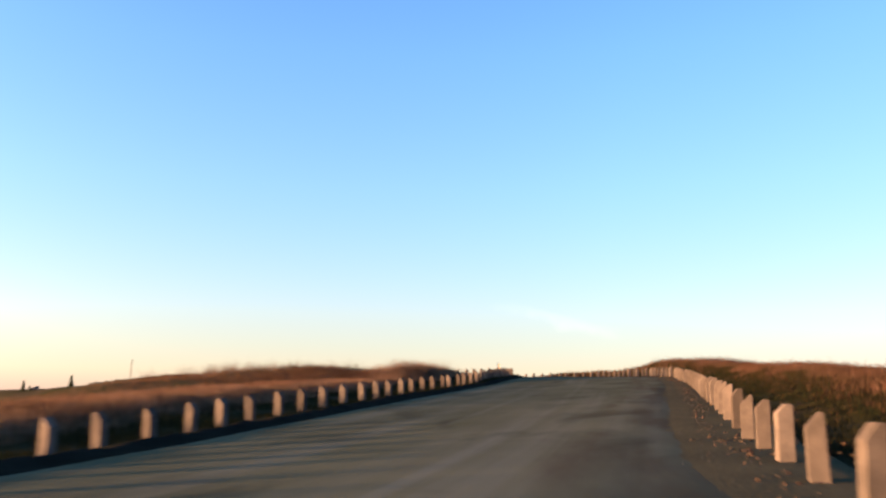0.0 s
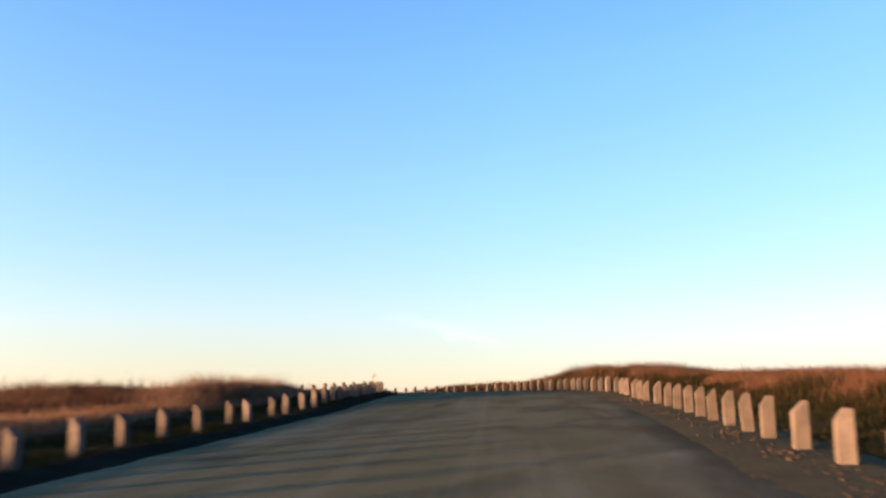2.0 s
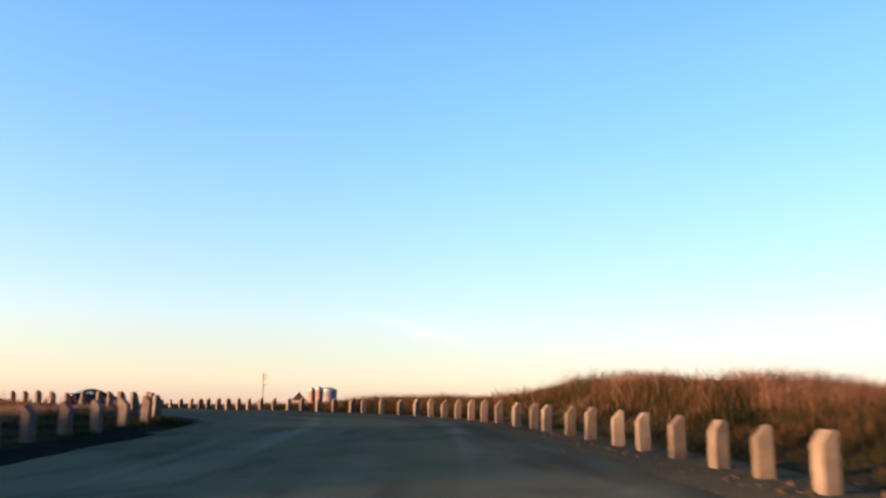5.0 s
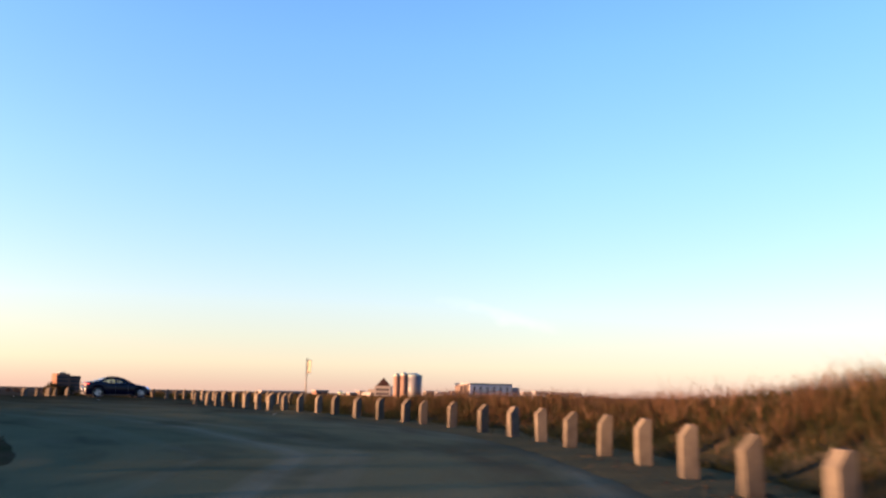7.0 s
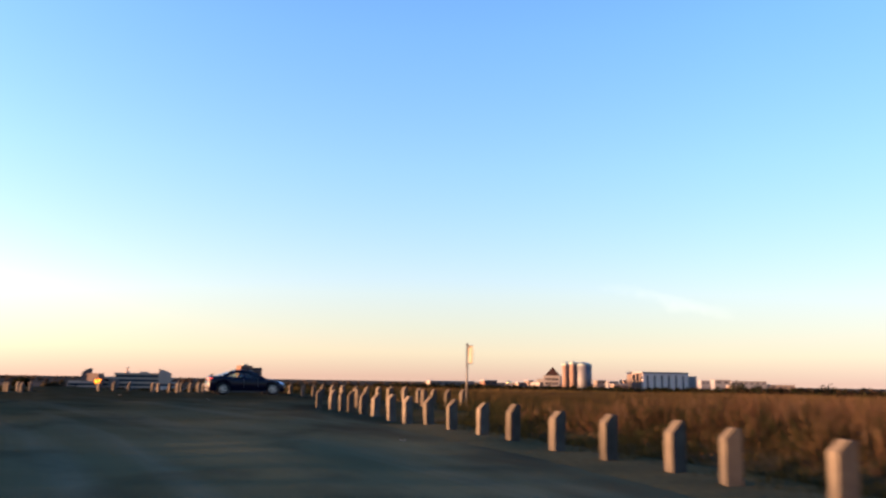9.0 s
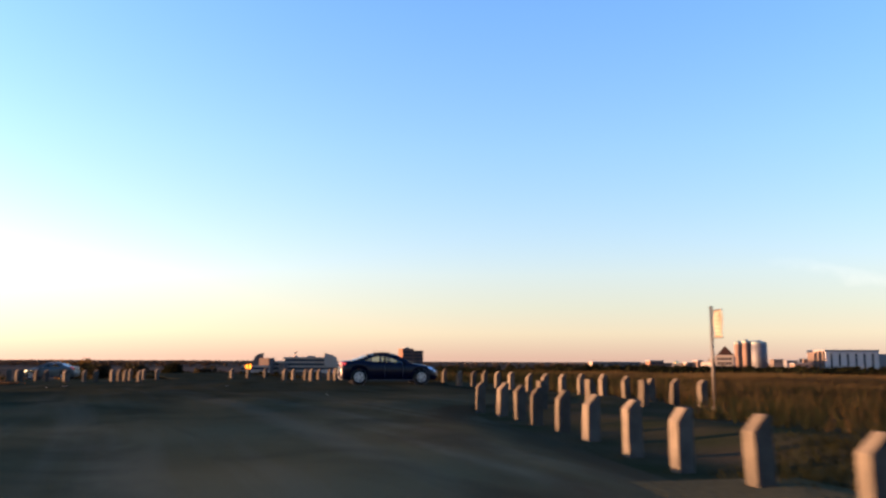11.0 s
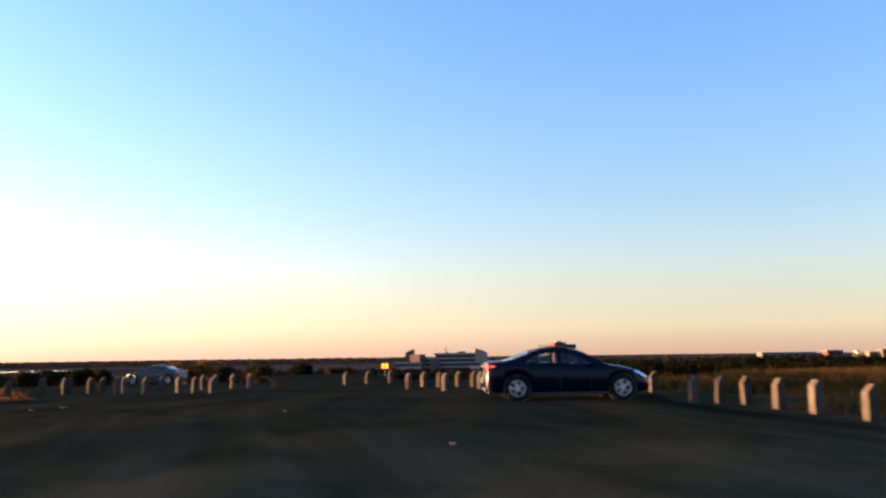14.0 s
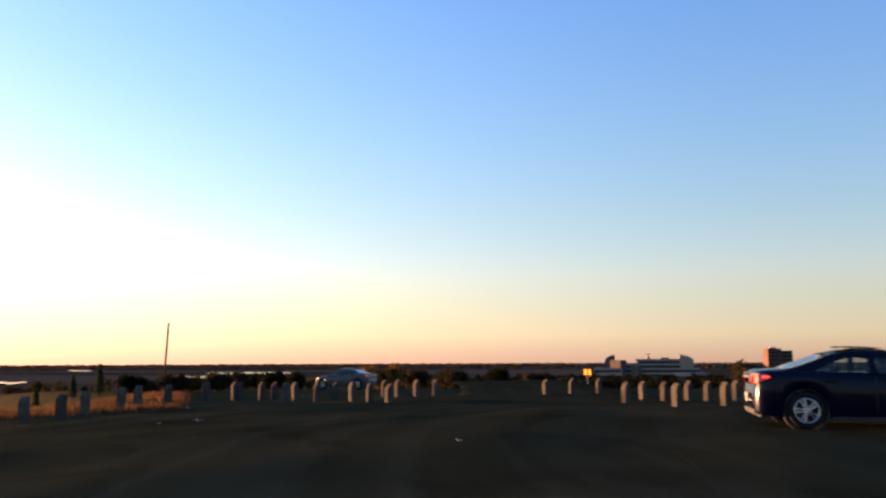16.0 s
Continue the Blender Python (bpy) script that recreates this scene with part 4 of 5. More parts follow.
# --------------------------------------------------------------- far town
PALE = material("pale_render", (0.125, 0.12, 0.115), 0.85, vary=0.06, scale=0.08, fine=1.5, bump=0.05)
BUFF = material("buff_concrete", (0.15, 0.10, 0.075), 0.85, vary=0.1, scale=0.08, fine=1.5, bump=0.05)
BRICK = material("brown_brick", (0.10, 0.060, 0.046), 0.9, vary=0.12, scale=0.1, fine=2, bump=0.05)
ROOFING = material("dark_red_roof", (0.022, 0.013, 0.011), 0.85, vary=0.15, scale=0.3, fine=3, bump=0.05)
COPPER = material("green_copper_roof", (0.16, 0.22, 0.19), 0.6, 0.3, vary=0.15, scale=0.3, fine=3, bump=0.05)
CONCRETE = material("pinkish_concrete", (0.29, 0.225, 0.175), 0.9, vary=0.12, scale=0.08, fine=1.5, bump=0.05)
GREY = material("grey_cladding", (0.105, 0.105, 0.108), 0.6, vary=0.08, scale=0.1, fine=1.5, bump=0.05)
WINDOW = plain("dark_window_glass", (0.020, 0.023, 0.028), 0.7)
WINDOW.node_tree.nodes["Principled BSDF"].inputs["Specular IOR Level"].default_value = 0.05
# white lifted so that the hall's shaded front still looks pale
WHITE_WALL = material("white_panel_wall", (0.44, 0.385, 0.34), 0.85, vary=0.06, scale=0.08, fine=1.5, bump=0.05)
GLAZED = material("grey_blue_glazing", (0.095, 0.10, 0.108), 0.6, vary=0.08, scale=0.1, fine=1.5, bump=0.05)
# for sunlit walls: the sun's pink painted in, the tone lowered against glare
SUNNY = material("sun_pink_wall", (0.105, 0.083, 0.070), 0.85, vary=0.06, scale=0.08, fine=1.5, bump=0.05)
GOLD = plain("gilded_dome", (0.9, 0.62, 0.22), 0.25, 1.0)


def far_place(az, d, ex=-8.0, ey=26.0):
    return ex - d * math.sin(radians(az)), ey + d * math.cos(radians(az))


def block(name, az0, az1, d, top, depth, label, eye=(-4.42, 19.78), turn=0.0):
    """A root for a building between two bearings, its local x across the view (to the right) and y away; returns root, half width and top height."""
    az = (az0 + az1) / 2
    x, y = far_place(az, d, *eye)
    z = float(land(x, y))
    root = empty(name, pose(x, y, z, 0, 0, az + turn), label, "building")
    return root, d * math.tan(radians(abs(az0 - az1) / 2)), 1.2 + d * math.tan(radians(top)) - z


# the stepped tower
root, w, h = block("tower_block", 15.35, 13.36, 800, 1.11, 20, "tall buff tower with rounded glazed bays and green roofs")
part("core", box(-w * 0.95, w * 0.75, -4.8, 14, -2, h - 1.0), BUFF, root)
part("cornice", box(-w * 0.98, w * 0.8, -5.3, 14.3, h - 2.6, h - 1.0), COPPER, root, "green copper cornice")
for x, y, r, mat, top in ((-w * 0.76, -3.0, w * 0.24, BUFF, h - 0.5), (-w * 0.26, -4.5, w * 0.25, BUFF, h + 0.4), (w * 0.45, -1.5, w * 0.55, GLAZED, h - 0.5)):
    bay = part("bay", rod((x, y, -2), (x, y, top), r, sides=32), mat, root, "rounded buff bay" if mat is BUFF else "rounded grey glazed bay", shade=True)
    part("roof", rod((x, y, top), (x, y, top + 2.3), r * 1.04, r * 0.25, sides=24), COPPER, root, "green copper roof")
    part("parapet", rod((x, y, top - 0.9), (x, y, top - 0.15), r * 1.05, sides=32), COPPER, root)
    for k in range(5 if mat is BUFF else 9):
        a = radians(-70 + 140 * k / (4 if mat is BUFF else 8))
        part("window_strip", box(-0.26, 0.26, -0.07, 0.07, 1, top - 2.4), WINDOW, bay).matrix_local = pose(x + r * math.sin(a), y - r * math.cos(a), 0, 0, 0, math.degrees(a))
part("lantern", rod((w * 0.0, 2, h - 0.4), (w * 0.0, 2, h + 2.0), 1.7, 0.6), COPPER, root)

# the white house with a pyramid roof
root, w, h = block("pyramid_roofed_house", 16.54, 15.41, 545, 0.29, 11, "white office house with red window bays and pyramid roof", turn=-6.0)
part("main_wall", box(-w, w, -w, w, -2, h), PALE, root)
roof = bmesh.new()
bmesh.ops.create_cone(roof, cap_ends=True, segments=4, radius1=w * 1.18, radius2=0.05, depth=5.6, matrix=Matrix.Translation((0, 0, h + 2.85)) @ pose(0, 0, 0, 0, 0, 45))
part("roof", roof, ROOFING, root, "dark pyramid roof")
part("cornice", box(-w * 1.05, w * 1.05, -w * 1.05, w * 1.05, h - 0.35, h), PALE, root)
for floor in range(4):
    for bay in (-0.62, -0.21, 0.21, 0.62):
        x, z = bay * w, h - 2.4 - floor * 2.7
        frame_ob = part("window", box(x - w * 0.165, x + w * 0.165, -w - 0.08, -w + 0.05, z - 0.75, z + 0.75), ROOFING, root, "window set in a red surround")
        part("pane", box(x - w * 0.11, x + w * 0.11, -w - 0.12, -w - 0.085, z - 0.5, z + 0.5), WINDOW, frame_ob)
part("wing", box(-w * 0.9, w * 0.9, -w * 0.5, w * 0.5, -2, h - 4.5), PALE, root, "lower white wing").matrix_local = pose(-w * 1.8, w * 0.3, 0, 0, 0, -42)
part("wing", box(-w * 1.9, -w, -1, w, h - 4.5, h - 2.2), PALE, root, "white stair tower")
part("wing", box(w, w * 2.7, -2, w, -2, h - 8.0), PALE, root, "low pale wing")

# the white slotted hall
root, w, h = block("slotted_hall", 10.1, 6.89, 790, 0.63, 40, "long white windowless hall with dark vertical slots", turn=23.0)
part("main_wall", box(-w, w, 0, 40, -3, h), WHITE_WALL, root)
part("parapet", box(-w - 0.3, w + 0.3, -0.3, 40, h - 1.6, h), GREY, root)
for k in range(6):
    x = -w * 0.78 + k * w * 0.31
    part("slot", box(x - 0.7, x + 0.7, -0.35, 0.2, 1.5, h - 3.2), WINDOW, root, "dark vertical window slot")
for k in range(3):
    part("wing", box(-3.0, 3.0, -2, 2, -3, h - 1.2 - 0.7 * k), SUNNY, root, "pinkish sunlit end wing").matrix_local = pose(-w - 2.0 - 3.3 * k, 4.5 + 1.2 * k, 0, 0, 0, -48)
part("wing", box(w, w + 9, 2, 30, -3, h - 3.4), GREY, root)

# the terraced building shaped like a ship
root, w, h = block("terraced_building", 47.82, 40.72, 480, 0.03, 20, "long terraced building with pale bands and two curved end fins", eye=(-21.9, 38.95))
for k, (x0, x1) in enumerate(((-11.0, 21.0), (-18.0, 22.5), (-17.0, 24.0), (-19.0, 26.5), (-21.0, 28.5))):
    z, y0 = h - 2.5 * (k + 1), 8 - 1.7 * k
    part("window_band", box(x0 + 0.8, x1 - 0.8, y0 + 0.9, 20, z, z + 1.25), WINDOW, root, "dark window band")
    part("terrace", box(x0, x1, y0, 20, z + 1.25, z + 2.5), CONCRETE, root, "pinkish terrace band", bevel=0.15)
part("podium", box(-w * 0.98, w * 0.4, 1.5, 20, -3, h - 10.5), CONCRETE, root)
fin = [(0, -6), (6.2, -6), (6.2, 2.4), (4.4, 2.1), (2.2, 1.3), (0.7, 0.2), (0, -1.8)]
part("fin", prism([(-28.2 + x * 0.9, h + z) for x, z in fin], 3.0, 7.0), SUNNY, root, "curved pinkish end fin")
part("fin", prism([(w * 0.70 - x * 1.2, h + z) for x, z in fin], 5.0, 9.0), CONCRETE, root, "curved pinkish end fin")
part("stair_tower", box(-3.6, 3.6, -3.0, 3.0, -3, h - 0.6), SUNNY, root, "pinkish stair tower", bevel=0.2).matrix_local = pose(-20.6, 3, 0, 0, 0, -30)
part("stair_tower", box(-2.2, 2.2, -2.0, 2.0, -3, h - 3.4), SUNNY, root, "low pinkish stair tower", bevel=0.2).matrix_local = pose(-w * 0.36, 0, 0, 0, 0, -35)
part("rotunda", rod((w * 0.55, 0, -3), (w * 0.55, 0, h - 7.4), 7.2, sides=28), CONCRETE, root, "round pinkish pavilion", shade=True)
part("left_wing", box(-34.5, -w * 0.62, -2, 10, -3, h - 5.0), CONCRETE, root)
part("left_wing_windows", box(-34.2, -w * 0.64, -2.1, -1.9, h - 7.4, h - 6.2), WINDOW, root)
part("right_wing", box(w * 0.6, w * 1.0, 4, 14, -3, h - 8.0), CONCRETE, root)
part("roof_plant", box(w * 0.1, w * 0.26, 10, 14, h, h + 0.8), CONCRETE, root)
part("plinth", rod((-w * 0.13, 9, h - 0.2), (-w * 0.13, 9, h + 0.9), 1.9, 0.6), CONCRETE, root)
part("mast", rod((-w * 0.13, 9, h + 0.9), (-w * 0.13, 9, h + 3.3), 0.4, 0.25), CONCRETE, root)
part("mast_arm", rod((-w * 0.13 - 0.9, 9, h + 2.2), (-w * 0.13 + 0.9, 9, h + 3.2), 0.25), CONCRETE, root)

# the brown office blocks
root, w, h = block("office_block", 37.27, 35.72, 700, 0.66, 16, "pair of plain brown brick office blocks", eye=(-21.9, 38.95), turn=14.0)
part("tall_block", box(-w, w * 0.05, -2, 14, -3, h), BRICK, root)
part("low_block", box(w * 0.05, w, 0, 15, -3, h - 1.6), BRICK, root)
part("roof_plant", box(-w * 0.7, -w * 0.25, 2, 8, h, h + 1.1), GREY, root)
for f_ in range(4):
    for x0, x1 in ((-w * 0.9, -w * 0.08), (w * 0.15, w * 0.92)):
        part("window_band", box(x0, x1, -2.1 if x0 < 0 else -0.1, 0.2, h - 3.6 - 3 * f_, h - 2.4 - 3 * f_), WINDOW, root)


def simple_block(az0, az1, d, top, mat, label, flat=True):
    root, w, h = block("building", az0, az1, d, top, 12, label, turn=14.0)
    part("main_wall", box(-w, w, 0, 14, -3, h), mat, root)
    part("roof_edge", box(-w - 0.2, w + 0.2, -0.2, 14.2, h - 0.6, h + 0.15), GREY, root)
    n = max(2, int(w / 2.2))
    for k in range(n):
        x = -w + (k + 0.5) * 2 * w / n
        part("window", box(x - w / n * 0.55, x + w / n * 0.55, -0.1, 0.2, h - 2.6, h - 1.3), WINDOW, root)
    return root, w, h


for az0, az1, d, top, mat, label in (
        (24.49, 21.28, 620, -0.19, DUSK, "long low buff flat-roofed building"), (20.7, 19.82, 640, -0.09, BRICK, "small brown block beside the low building"),
        (18.36, 17.0, 700, -0.21, DUSK, "grey hall with a curved roof"), (17.68, 17.29, 690, -0.07, SUNNY, "small white house among trees"), (13.02, 12.43, 760, 0.03, DUSK, "small buff block behind trees"),
        (12.24, 11.56, 780, -0.04, GLAZED, "small grey flat-roofed block"), (11.85, 10.88, 640, -0.21, SUNNY, "white house with a dark window band"), (11.27, 10.88, 800, 0.07, SUNNY, "small white flat-roofed block"),
        (6.21, 5.63, 760, 0.11, GLAZED, "grey block beside the white hall"), (5.34, 4.36, 700, 0.17, GLAZED, "low flat-roofed grey block"), (4.36, 2.13, 760, 0.11, GLAZED, "long grey-blue roofed shed"),
        (1.93, 0.47, 720, -0.09, DUSK, "long low grey metal shed"), (4.36, 3.59, 640, -0.19, SUNNY, "white hall with an arched front")):
    simple_block(az0, az1, d, top, mat, label)
root, w, h = block("domed_hall", 19.29, 18.7, 690, -0.14, 8, "small hall with a gleaming golden dome")
part("main_wall", box(-w, w, 0, 8, -3, h - 1.5), PALE, root)
dome = bmesh.new()
bmesh.ops.create_uvsphere(dome, u_segments=16, v_segments=8, radius=w * 0.6, matrix=Matrix.Translation((0, 3, h - 1.5)))
part("dome", dome, GOLD, root, "golden dome", shade=True)

# ------------------------------------------------------- trees and shrubs
LEAF_DARK = leafy(material("dark_leaves", (0.0055, 0.008, 0.004), 0.85, vary=0.25, scale=0.05, fine=1.5, bump=0, second=(0.010, 0.010, 0.005), per="island"), 0.3)
LEAF_GOLD = leafy(material("autumn_leaves", (0.07, 0.042, 0.0126), 0.85, vary=0.25, scale=0.1, fine=1.5, bump=0, second=(0.098, 0.063, 0.021), per="island"), 0.3)
LEAF_RUST = leafy(material("rust_brown_leaves", (0.0612, 0.03312, 0.01944), 0.85, vary=0.25, scale=0.8, fine=6, bump=0, second=(0.03744, 0.02448, 0.0144), per="island"), 0.35)
# distant woods coloured paler than near ones, distance haze put into the leaves
LEAF_FAR = leafy(material("haze_paled_woods", (0.062, 0.046, 0.034), 0.9, vary=0.25, scale=0.01, fine=0.5, bump=0, second=(0.042, 0.036, 0.028), per="island"), 0.2)
NEEDLE = leafy(material("conifer_needles", (0.030, 0.042, 0.022), 0.9, vary=0.25, scale=0.5, fine=4, bump=0, per="island"), 0.3)
LEAF_SCRUB = leafy(material("brown_scrub", (0.036, 0.028, 0.016), 0.85, vary=0.25, scale=0.1, fine=1.5, bump=0, second=(0.02, 0.02, 0.01), per="island"), 0.3)
BARK = material("dark_bark", (0.07, 0.05, 0.035), 0.95, vary=0.25, scale=3, fine=30, bump=0.4)


def leaf_mesh(name, centres, radii, sizes, mat, seed):
    """Small crossing leaf clumps: one bent four-sided leaf group at each centre, scattered inside its radius."""
    g = np.random.default_rng(seed)
    n = len(centres)
    v = g.normal(size=(n, 3))
    v /= np.linalg.norm(v, axis=1)[:, None]
    c = np.asarray(centres) + v * np.asarray(radii) * (g.uniform(0.15, 1, (n, 1)) ** 0.5)
    a, b = g.normal(size=(n, 3)), g.normal(size=(n, 3))
    a /= np.linalg.norm(a, axis=1)[:, None]
    b -= (a * b).sum(1)[:, None] * a
    b /= np.linalg.norm(b, axis=1)[:, None]
    s = np.asarray(sizes)[:, None] * g.uniform(0.6, 1.3, (n, 1))
    co = np.stack([c - a * s, c + b * s * 0.7, c + a * s, c - b * s * 0.7], 1).reshape(-1, 3)
    me = bpy.data.meshes.new(name)
    me.from_pydata(co.tolist(), [], np.arange(4 * n).reshape(-1, 4).tolist())
    me.materials.append(mat)
    return new(name, me)


def belt(name, az0, az1, d0, d1, count, tall, mat, label, seed, leaf=0.9, per=70, eye=(-12.0, 30.0)):
    """A far belt of trees, each a cloud of leaf clumps with an uneven outline, as one mesh."""
    g = np.random.default_rng(seed)
    az, d = np.radians(g.uniform(az0, az1, count)), g.uniform(d0, d1, count)
    x, y = eye[0] - d * np.sin(az), eye[1] + d * np.cos(az)
    z, t = land(x, y), tall * g.uniform(0.5, 1.15, count)
    c = np.repeat(np.stack([x, y, z + t * 0.52], 1), per, 0)
    r = np.repeat(np.stack([t * 0.55, t * 0.55, t * 0.52], 1), per, 0)
    return tagged(leaf_mesh(name, c, r, np.full(len(c), leaf), mat, seed + 50), label, "trees", kind="stuff")


belt("tree_belt", -25, 37, 240, 520, 1500, 4.6, LEAF_DARK, "dark belt of trees below the hill", 1, leaf=0.6, per=64)
belt("tree_belt", 36, 60, 200, 420, 420, 2.6, LEAF_DARK, "low dark scrub before the terraced building", 7, leaf=0.4, per=60)
belt("tree_belt", -4, 28, 400, 530, 900, 5.2, LEAF_DARK, "dark trees standing before the town", 9, leaf=0.7, per=70)
belt("tree_belt", -7, 3.2, 380, 430, 16, 8.2, LEAF_DARK, "scattered taller trees rising over the field", 10, leaf=0.5, per=220)
belt("tree_belt", -20, 37, 225, 300, 36, 3.2, LEAF_GOLD, "scattered golden autumn trees before the belt", 2, leaf=0.5)
belt("tree_belt", 60, 100, 140, 270, 170, 1.8, LEAF_SCRUB, "dark scrub on the flat to the west", 3, leaf=0.28, per=90)
belt("tree_belt", 55, 105, 1080, 1500, 2400, 3.0, LEAF_FAR, "dark woods on the flat to the west", 8, leaf=0.9, per=26)
belt("tree_belt", -30, 60, 900, 1500, 400, 5.0, LEAF_FAR, "distant dark woods beyond the town", 4, leaf=1.4, per=40)
belt("tree_belt", 50, 110, 1400, 2100, 1500, 5.0, LEAF_FAR, "long distant tree line on the western horizon", 5, leaf=1.8, per=40)
belt("tree_belt", 40, 110, 2600, 3900, 400, 5, LEAF_FAR, "faint woods on the horizon", 6, leaf=2.5, per=30)


def bush(x, y, size, mat, label, seed):
    z = float(land(x, y))
    root = empty("bush", pose(x, y, z), label, "bush")
    stem = bmesh.new()
    g = np.random.default_rng(seed)
    tips = []
    for k in range(6):
        tip = Vector((g.normal(0, size * 0.3), g.normal(0, size * 0.3), size * g.uniform(0.35, 0.6)))
        rod((0, 0, -0.1), tip, 0.04 * size, 0.012 * size, 6, stem)
        tips.append(tip)
    part("stem", stem, BARK, root)
    c = np.repeat(np.array([[*t] for t in tips]), 260, 0)
    ob = leaf_mesh("crown", c, np.full((len(c), 3), size * 0.40), np.full(len(c), 0.05 * size + 0.03), mat, seed)
    ob.parent = root


def conifer(x, y, h, seed):
    z = float(land(x, y))
    root = empty("conifer", pose(x, y, z), "small dark conifer on the western slope", "tree")
    part("trunk", rod((0, 0, -0.2), (0, 0, h * 0.95), 0.05 * h, 0.01, 8), BARK, root)
    g = np.random.default_rng(seed)
    t = g.uniform(0.08, 1, 900) ** 0.8
    a = g.uniform(0, 6.283, 900)
    r = (1.02 - t) * h * 0.26 * g.uniform(0.3, 1.05, 900)
    c = np.stack([r * np.cos(a), r * np.sin(a), t * h - 0.25 * r], 1)
    ob = leaf_mesh("crown", c, np.full((900, 3), 0.05 * h), np.full(900, 0.04 * h), NEEDLE, seed)
    ob.parent = root


for k, (az, d, h) in enumerate(((84.69, 62, 1.75), (82.64, 66, 1.65), (81.11, 58, 1.95), (88.26, 60, 1.6))):
    conifer(*from_eye(az, d), h, 20 + k)
for k, (az, d, s) in enumerate(((79.22, 50, 1.5), (78.35, 53, 1.4), (76.5, 50, 1.6), (75.53, 54, 1.5), (73.78, 52, 1.7), (72.42, 56, 1.8), (70.18, 60, 2.0), (71.15, 66, 2.0), (68.92, 70, 2.2),
                                (63.08, 70, 2.2), (60.56, 75, 2.0), (58.13, 72, 1.9), (54.72, 76, 2.0), (52.29, 78, 1.6), (50.25, 90, 1.2), (47.82, 100, 1.2), (38.49, 80, 2.6))):
    gold = k in (3, 9)
    bush(*from_eye(az, d), s * (0.72 if az > 68 else 1.0), LEAF_GOLD if gold else LEAF_SCRUB if k % 3 else LEAF_DARK, "autumn-tinted bush below the lot" if gold else "dark rounded bush below the lot", 40 + k)

for k, (x, y, s) in enumerate(((7.6, 13.0, 0.75), (8.6, 15.2, 0.85), (9.9, 12.2, 0.85), (7.2, 17.4, 0.7), (10.6, 16.6, 0.9), (9.4, 9.6, 0.7), (11.8, 14.0, 0.85), (8.8, 19.8, 0.7))):
    bush(x, y, s * 0.62, LEAF_RUST, "rust-brown brush among the tall grass", 70 + k)
# feathery seed heads over the tall grass


def plumes(x, y, z, mat, label, seed):
    """Upright feathery heads, each a narrow cloud of fine bracts."""
    c = np.repeat(np.stack([x, y, z], 1), 6, 0)
    r = np.tile((0.022, 0.022, 0.11), (len(c), 1))
    tagged(leaf_mesh("seed_heads", c, r, np.full(len(c), 0.014), mat, seed), label, "grass", kind="stuff")


g = np.random.default_rng(61)
x, y = g.uniform(3, 20, 66000), g.uniform(-58, 30, 66000)
d = x - right_x(y)
keep = (d > 2.9 + 0.9 * clumps(x, y, 1.9)) & (g.uniform(0, 1, len(x)) < np.clip(1.1 - d / 11, 0.05, 1) * (0.25 + 0.75 * clumps(x, y, 1.3)))
x, y, d = x[keep], y[keep], d[keep]
z = land(x, y) + (0.2 + 0.5 * g.uniform(0, 1, len(x)) ** 0.7 * (0.6 + 0.4 * clumps(x, y, 1.7))) * (0.4 + 0.6 * smooth((d - 2.6) / 2.0))
pick = g.uniform(0, 1, len(x)) < 0.3 + 0.5 * clumps(x + 5, y, 2.2)
for m, mat, label in ((pick, LEAF_RUST, "rust-brown feathery seed heads on the bank"), (~pick, DRY, "orange-brown feathery seed heads on the bank")):
    plumes(x[m], y[m], z[m], mat, label, 62)
x, y = g.uniform(-24, -5, 40000), g.uniform(-55, 14, 40000)
d = left_x(np.minimum(y, 9.4)) - x
keep = (d > 2.8) & (g.uniform(0, 1, len(x)) < np.clip(1.1 - d / 14, 0.05, 1) * (0.2 + 0.8 * clumps(x, y, 1.5))) & (y < 12 - 0.85 * (x + 5))
x, y, d = x[keep], y[keep], d[keep]
z = land(x, y) + (0.12 + (0.28 + 0.62 * smooth((y + 12) / 4) * smooth((5 - y) / 3) * smooth((8 - d) / 3)) * g.uniform(0, 1, len(x)))
pick = g.uniform(0, 1, len(x)) < 0.15 + 0.75 * smooth((d - 5) / 2)
for m, mat, label in ((pick, LEAF_RUST, "brown feathery seed heads on the mound"), (~pick, PINKISH, "pale pinkish feathery seed heads on the mound")):
    plumes(x[m], y[m], z[m], mat, label, 63)

# ------------------------------------------------------------------ water
WATER = plain("still_water", (0.02, 0.025, 0.03), 0.12)


def pond(az0, az1, d0, d1):
    """A long pond, level, with wavering shores."""
    bm = bmesh.new()
    n = 40
    zs = []
    lo, hi = [], []
    for k in range(n + 1):
        az, s = az0 + (az1 - az0) * k / n, math.sin(math.pi * k / n) ** 0.4
        mid = (d0 + d1) / 2 + 8 * math.sin(k * 0.5 + d0)
        for out, d in ((lo, mid - (d1 - d0) / 2 * s), (hi, mid + (d1 - d0) / 2 * s)):
            x, y = from_eye(az, d)
            zs.append(float(land(x, y)))
            out.append((x, y))
    z = max(zs) + 0.06
    vl, vh = [bm.verts.new((x, y, z)) for x, y in lo], [bm.verts.new((x, y, z)) for x, y in hi]
    for k in range(n):
        bm.faces.new((vl[k], vl[k + 1], vh[k + 1], vh[k]))
    tagged(link("water", bm, WATER), "still pond reflecting the bright evening sky", "water", kind="structure")


pond(89.5, 85.2, 372, 402)
pond(83.0, 81.6, 960, 1060)
pond(76.5, 74.3, 480, 515)
pond(74.6, 68.6, 640, 705)
pond(72.4, 71.4, 422, 438)

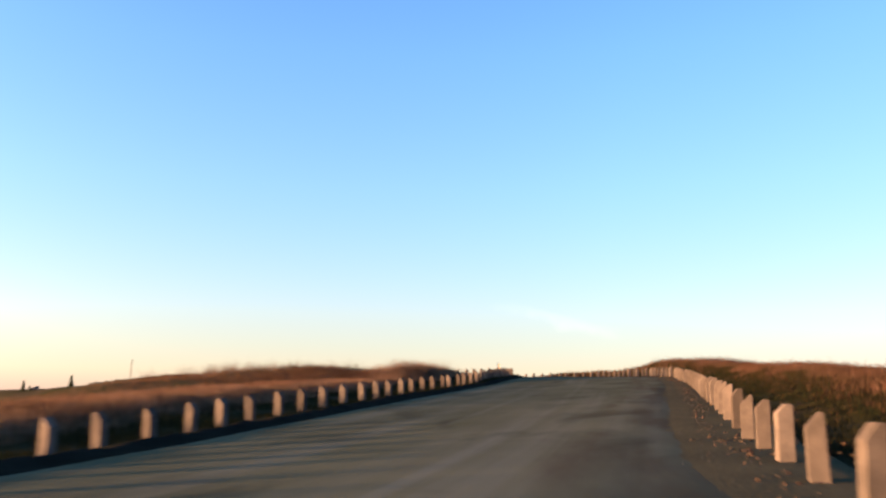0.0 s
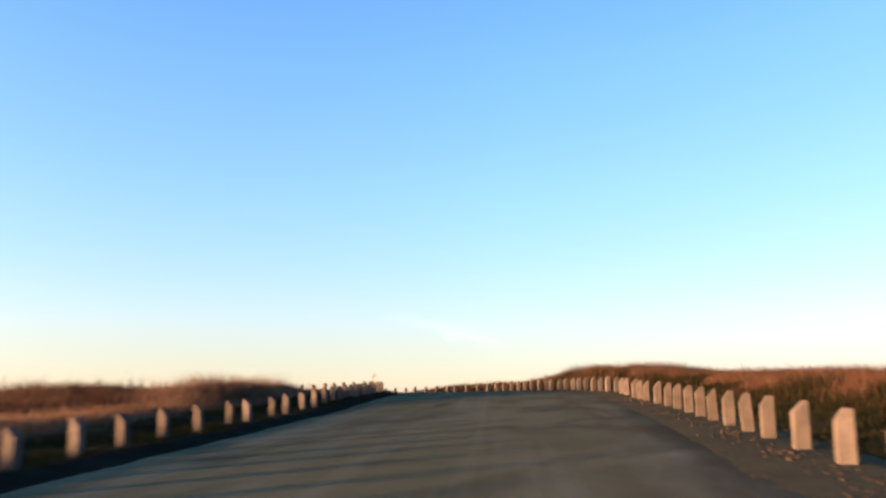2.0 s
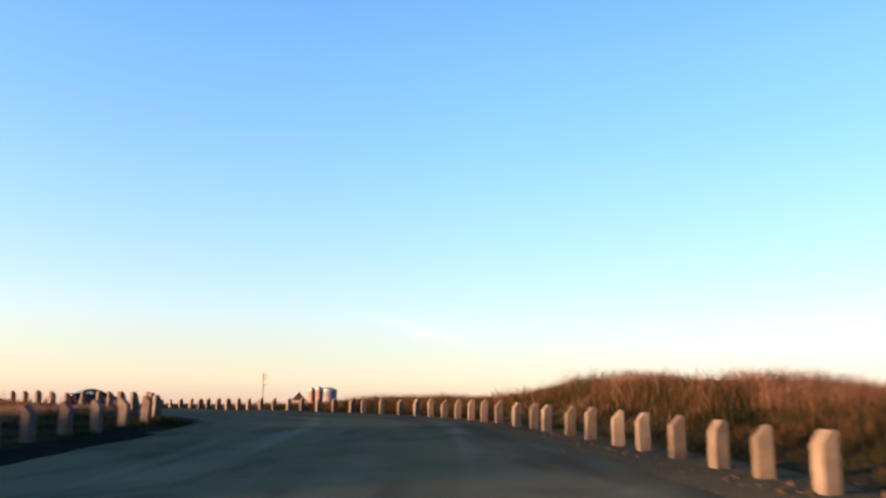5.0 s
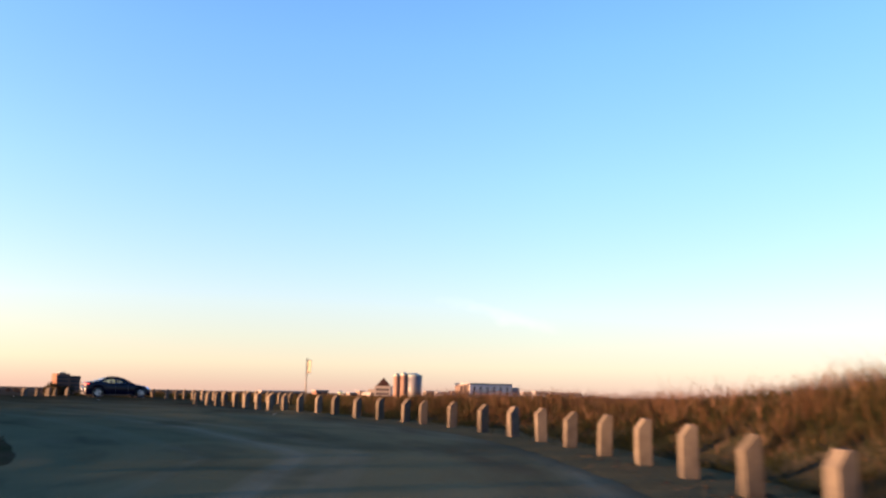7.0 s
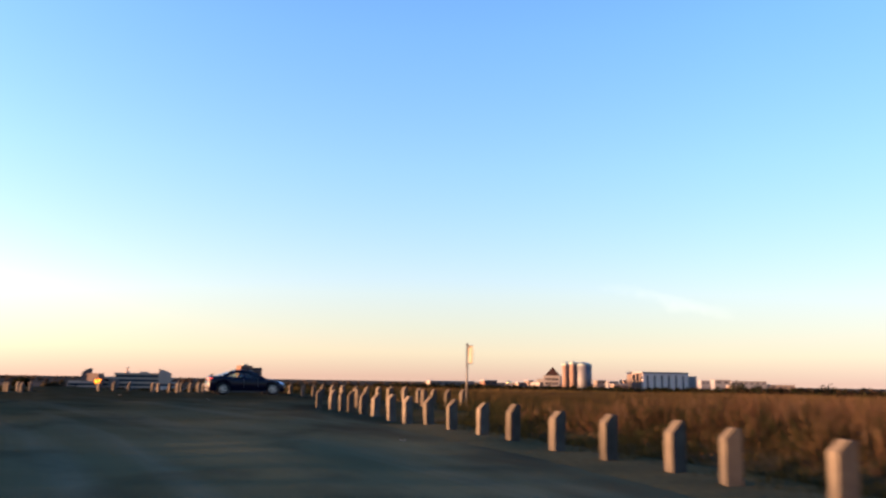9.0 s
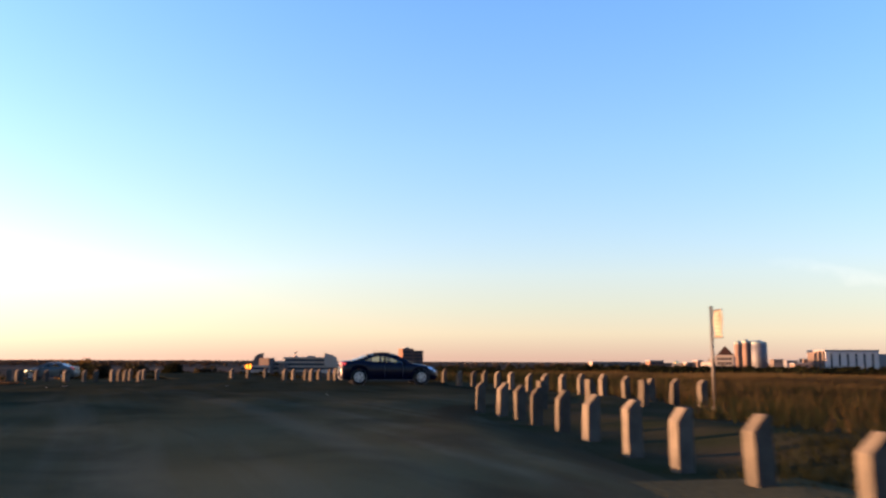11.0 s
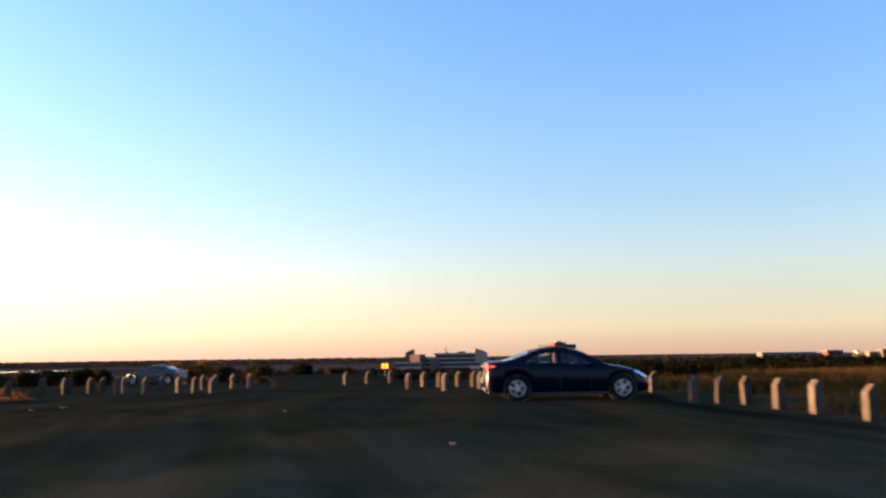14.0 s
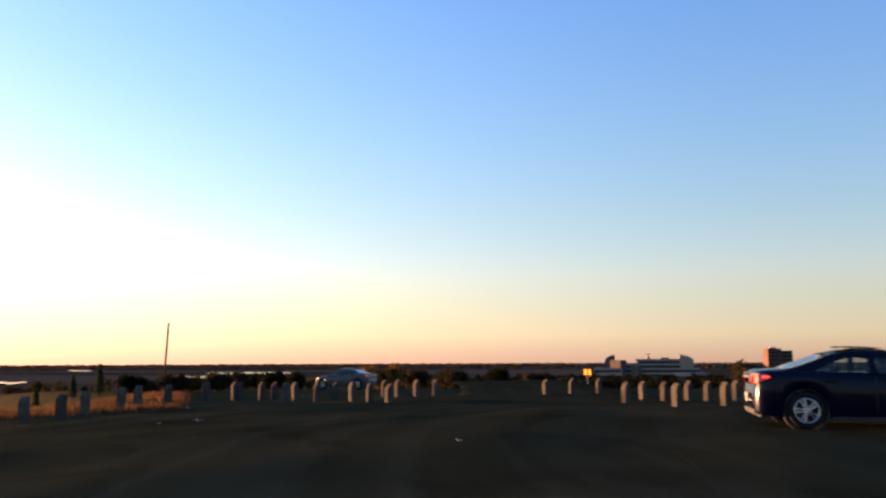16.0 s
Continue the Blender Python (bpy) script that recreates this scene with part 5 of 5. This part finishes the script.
# ----------------------------------------------------------- small things
PAPER = material("pale_litter", (0.42, 0.41, 0.39), 0.8, vary=0.2, scale=9, fine=60)
for x, y, s, a in ((-40.3, 43.9, 0.30, 20), (-40.1, 43.0, 0.10, 70), (-31.9, 45.3, 0.12, 10), (-24.9, 43.2, 0.08, 40), (-7.9, 27.5, 0.10, 25), (-2.4, -23.8, 0.16, 60), (-2.2, -12.7, 0.14, 15)):
    bm = bmesh.new()
    vs = [bm.verts.new((s * (i / 4 - 0.5), s * 0.32 * (j - 0.5), 0.02 + 0.02 * math.sin(i * 2.1 + j))) for i in range(5) for j in (0, 1)]
    for i in range(4):
        bm.faces.new((vs[2 * i], vs[2 * i + 1], vs[2 * i + 3], vs[2 * i + 2]))
    bmesh.ops.solidify(bm, geom=list(bm.faces), thickness=0.004)
    ob = link("litter", bm, PAPER)
    ob.matrix_world = pose(x, y, float(max(bed(x, y), land(x, y))) + 0.035, 0, 0, a)
    tagged(ob, "scrap of white paper lying on the asphalt", "litter")


# loose stones along the broken edges of the asphalt
g = np.random.default_rng(31)
for name, line, n, spread_by, shift, size, mat, label in (
        ("loose_stones", [p for p in EDGE_R if p[1] < 26], 1700, 0.5, 0.3, 0.008, PEBBLE, "loose dark stones along the crumbled road edge"),
        ("loose_stones", [p for p in EDGE_L if p[1] < 10], 2400, 0.3, -0.25, 0.008, PEBBLE, "loose dark stones along the crumbled road edge"),
        ("earth_clods", [p for p in EDGE_R if p[1] < 18], 1500, 0.15, 0.38, 0.024, EARTH, "clods of reddish earth heaped before the posts"),
        ("earth_clods", [p for p in EDGE_R if p[1] < 18], 800, 0.5, 1.3, 0.020, EARTH, "clods of reddish earth scattered behind the posts")):
    p = along(line, 0.2)
    t = np.gradient(p, axis=0)
    t /= np.hypot(*t.T)[:, None]
    i = g.integers(0, len(p), n)
    off = shift + g.normal(0, spread_by, n)
    x, y = p[i, 0] + t[i, 1] * off + g.normal(0, 0.1, n), p[i, 1] - t[i, 0] * off + g.normal(0, 0.1, n)
    z = np.maximum(bed(x, y), land(x, y)) + 0.034
    r = (np.abs(g.normal(0, size, n)) + size * 0.6) * (0.35 + 0.65 * clumps(x, y, 0.6))
    shape = np.array([(1, 0, 0), (0, 1, 0), (-1, 0, 0), (0, -1, 0), (0, 0, 0.7), (0, 0, -0.5)], float)
    co = (np.stack([x, y, z], 1)[:, None, :] + (shape[None] + g.normal(0, 0.25, (n, 6, 3))) * r[:, None, None]).reshape(-1, 3)
    tri = np.array([(0, 1, 4), (1, 2, 4), (2, 3, 4), (3, 0, 4), (1, 0, 5), (2, 1, 5), (3, 2, 5), (0, 3, 5)])
    me = bpy.data.meshes.new(name)
    me.from_pydata(co.tolist(), [], (tri[None] + 6 * np.arange(n)[:, None, None]).reshape(-1, 3).tolist())
    me.materials.append(mat)
    tagged(new(name, me), label, "gravel", kind="stuff")

# a faint reddish line across the lot
FADED = material("faded_red_line", (0.050, 0.033, 0.026), 0.95, vary=0.4, scale=1.2, fine=20, bump=0.2, second=(0.026, 0.024, 0.019))
line = along([(-30.4, 47.8), (-29.75, 47.26), (-28.3, 46.1), (-26.97, 44.92), (-25.9, 43.9)], 0.3)
LX = np.stack([line[:, 0] - 0.03, line[:, 0] + 0.03], 1)
LY = np.stack([line[:, 1] + 0.035, line[:, 1] - 0.035], 1)
tagged(mesh_grid("painted_line", LX, LY, np.maximum(bed(LX, LY), land(LX, LY)) + 0.038, FADED), "faint faded reddish line on the asphalt", "road marking", kind="structure")
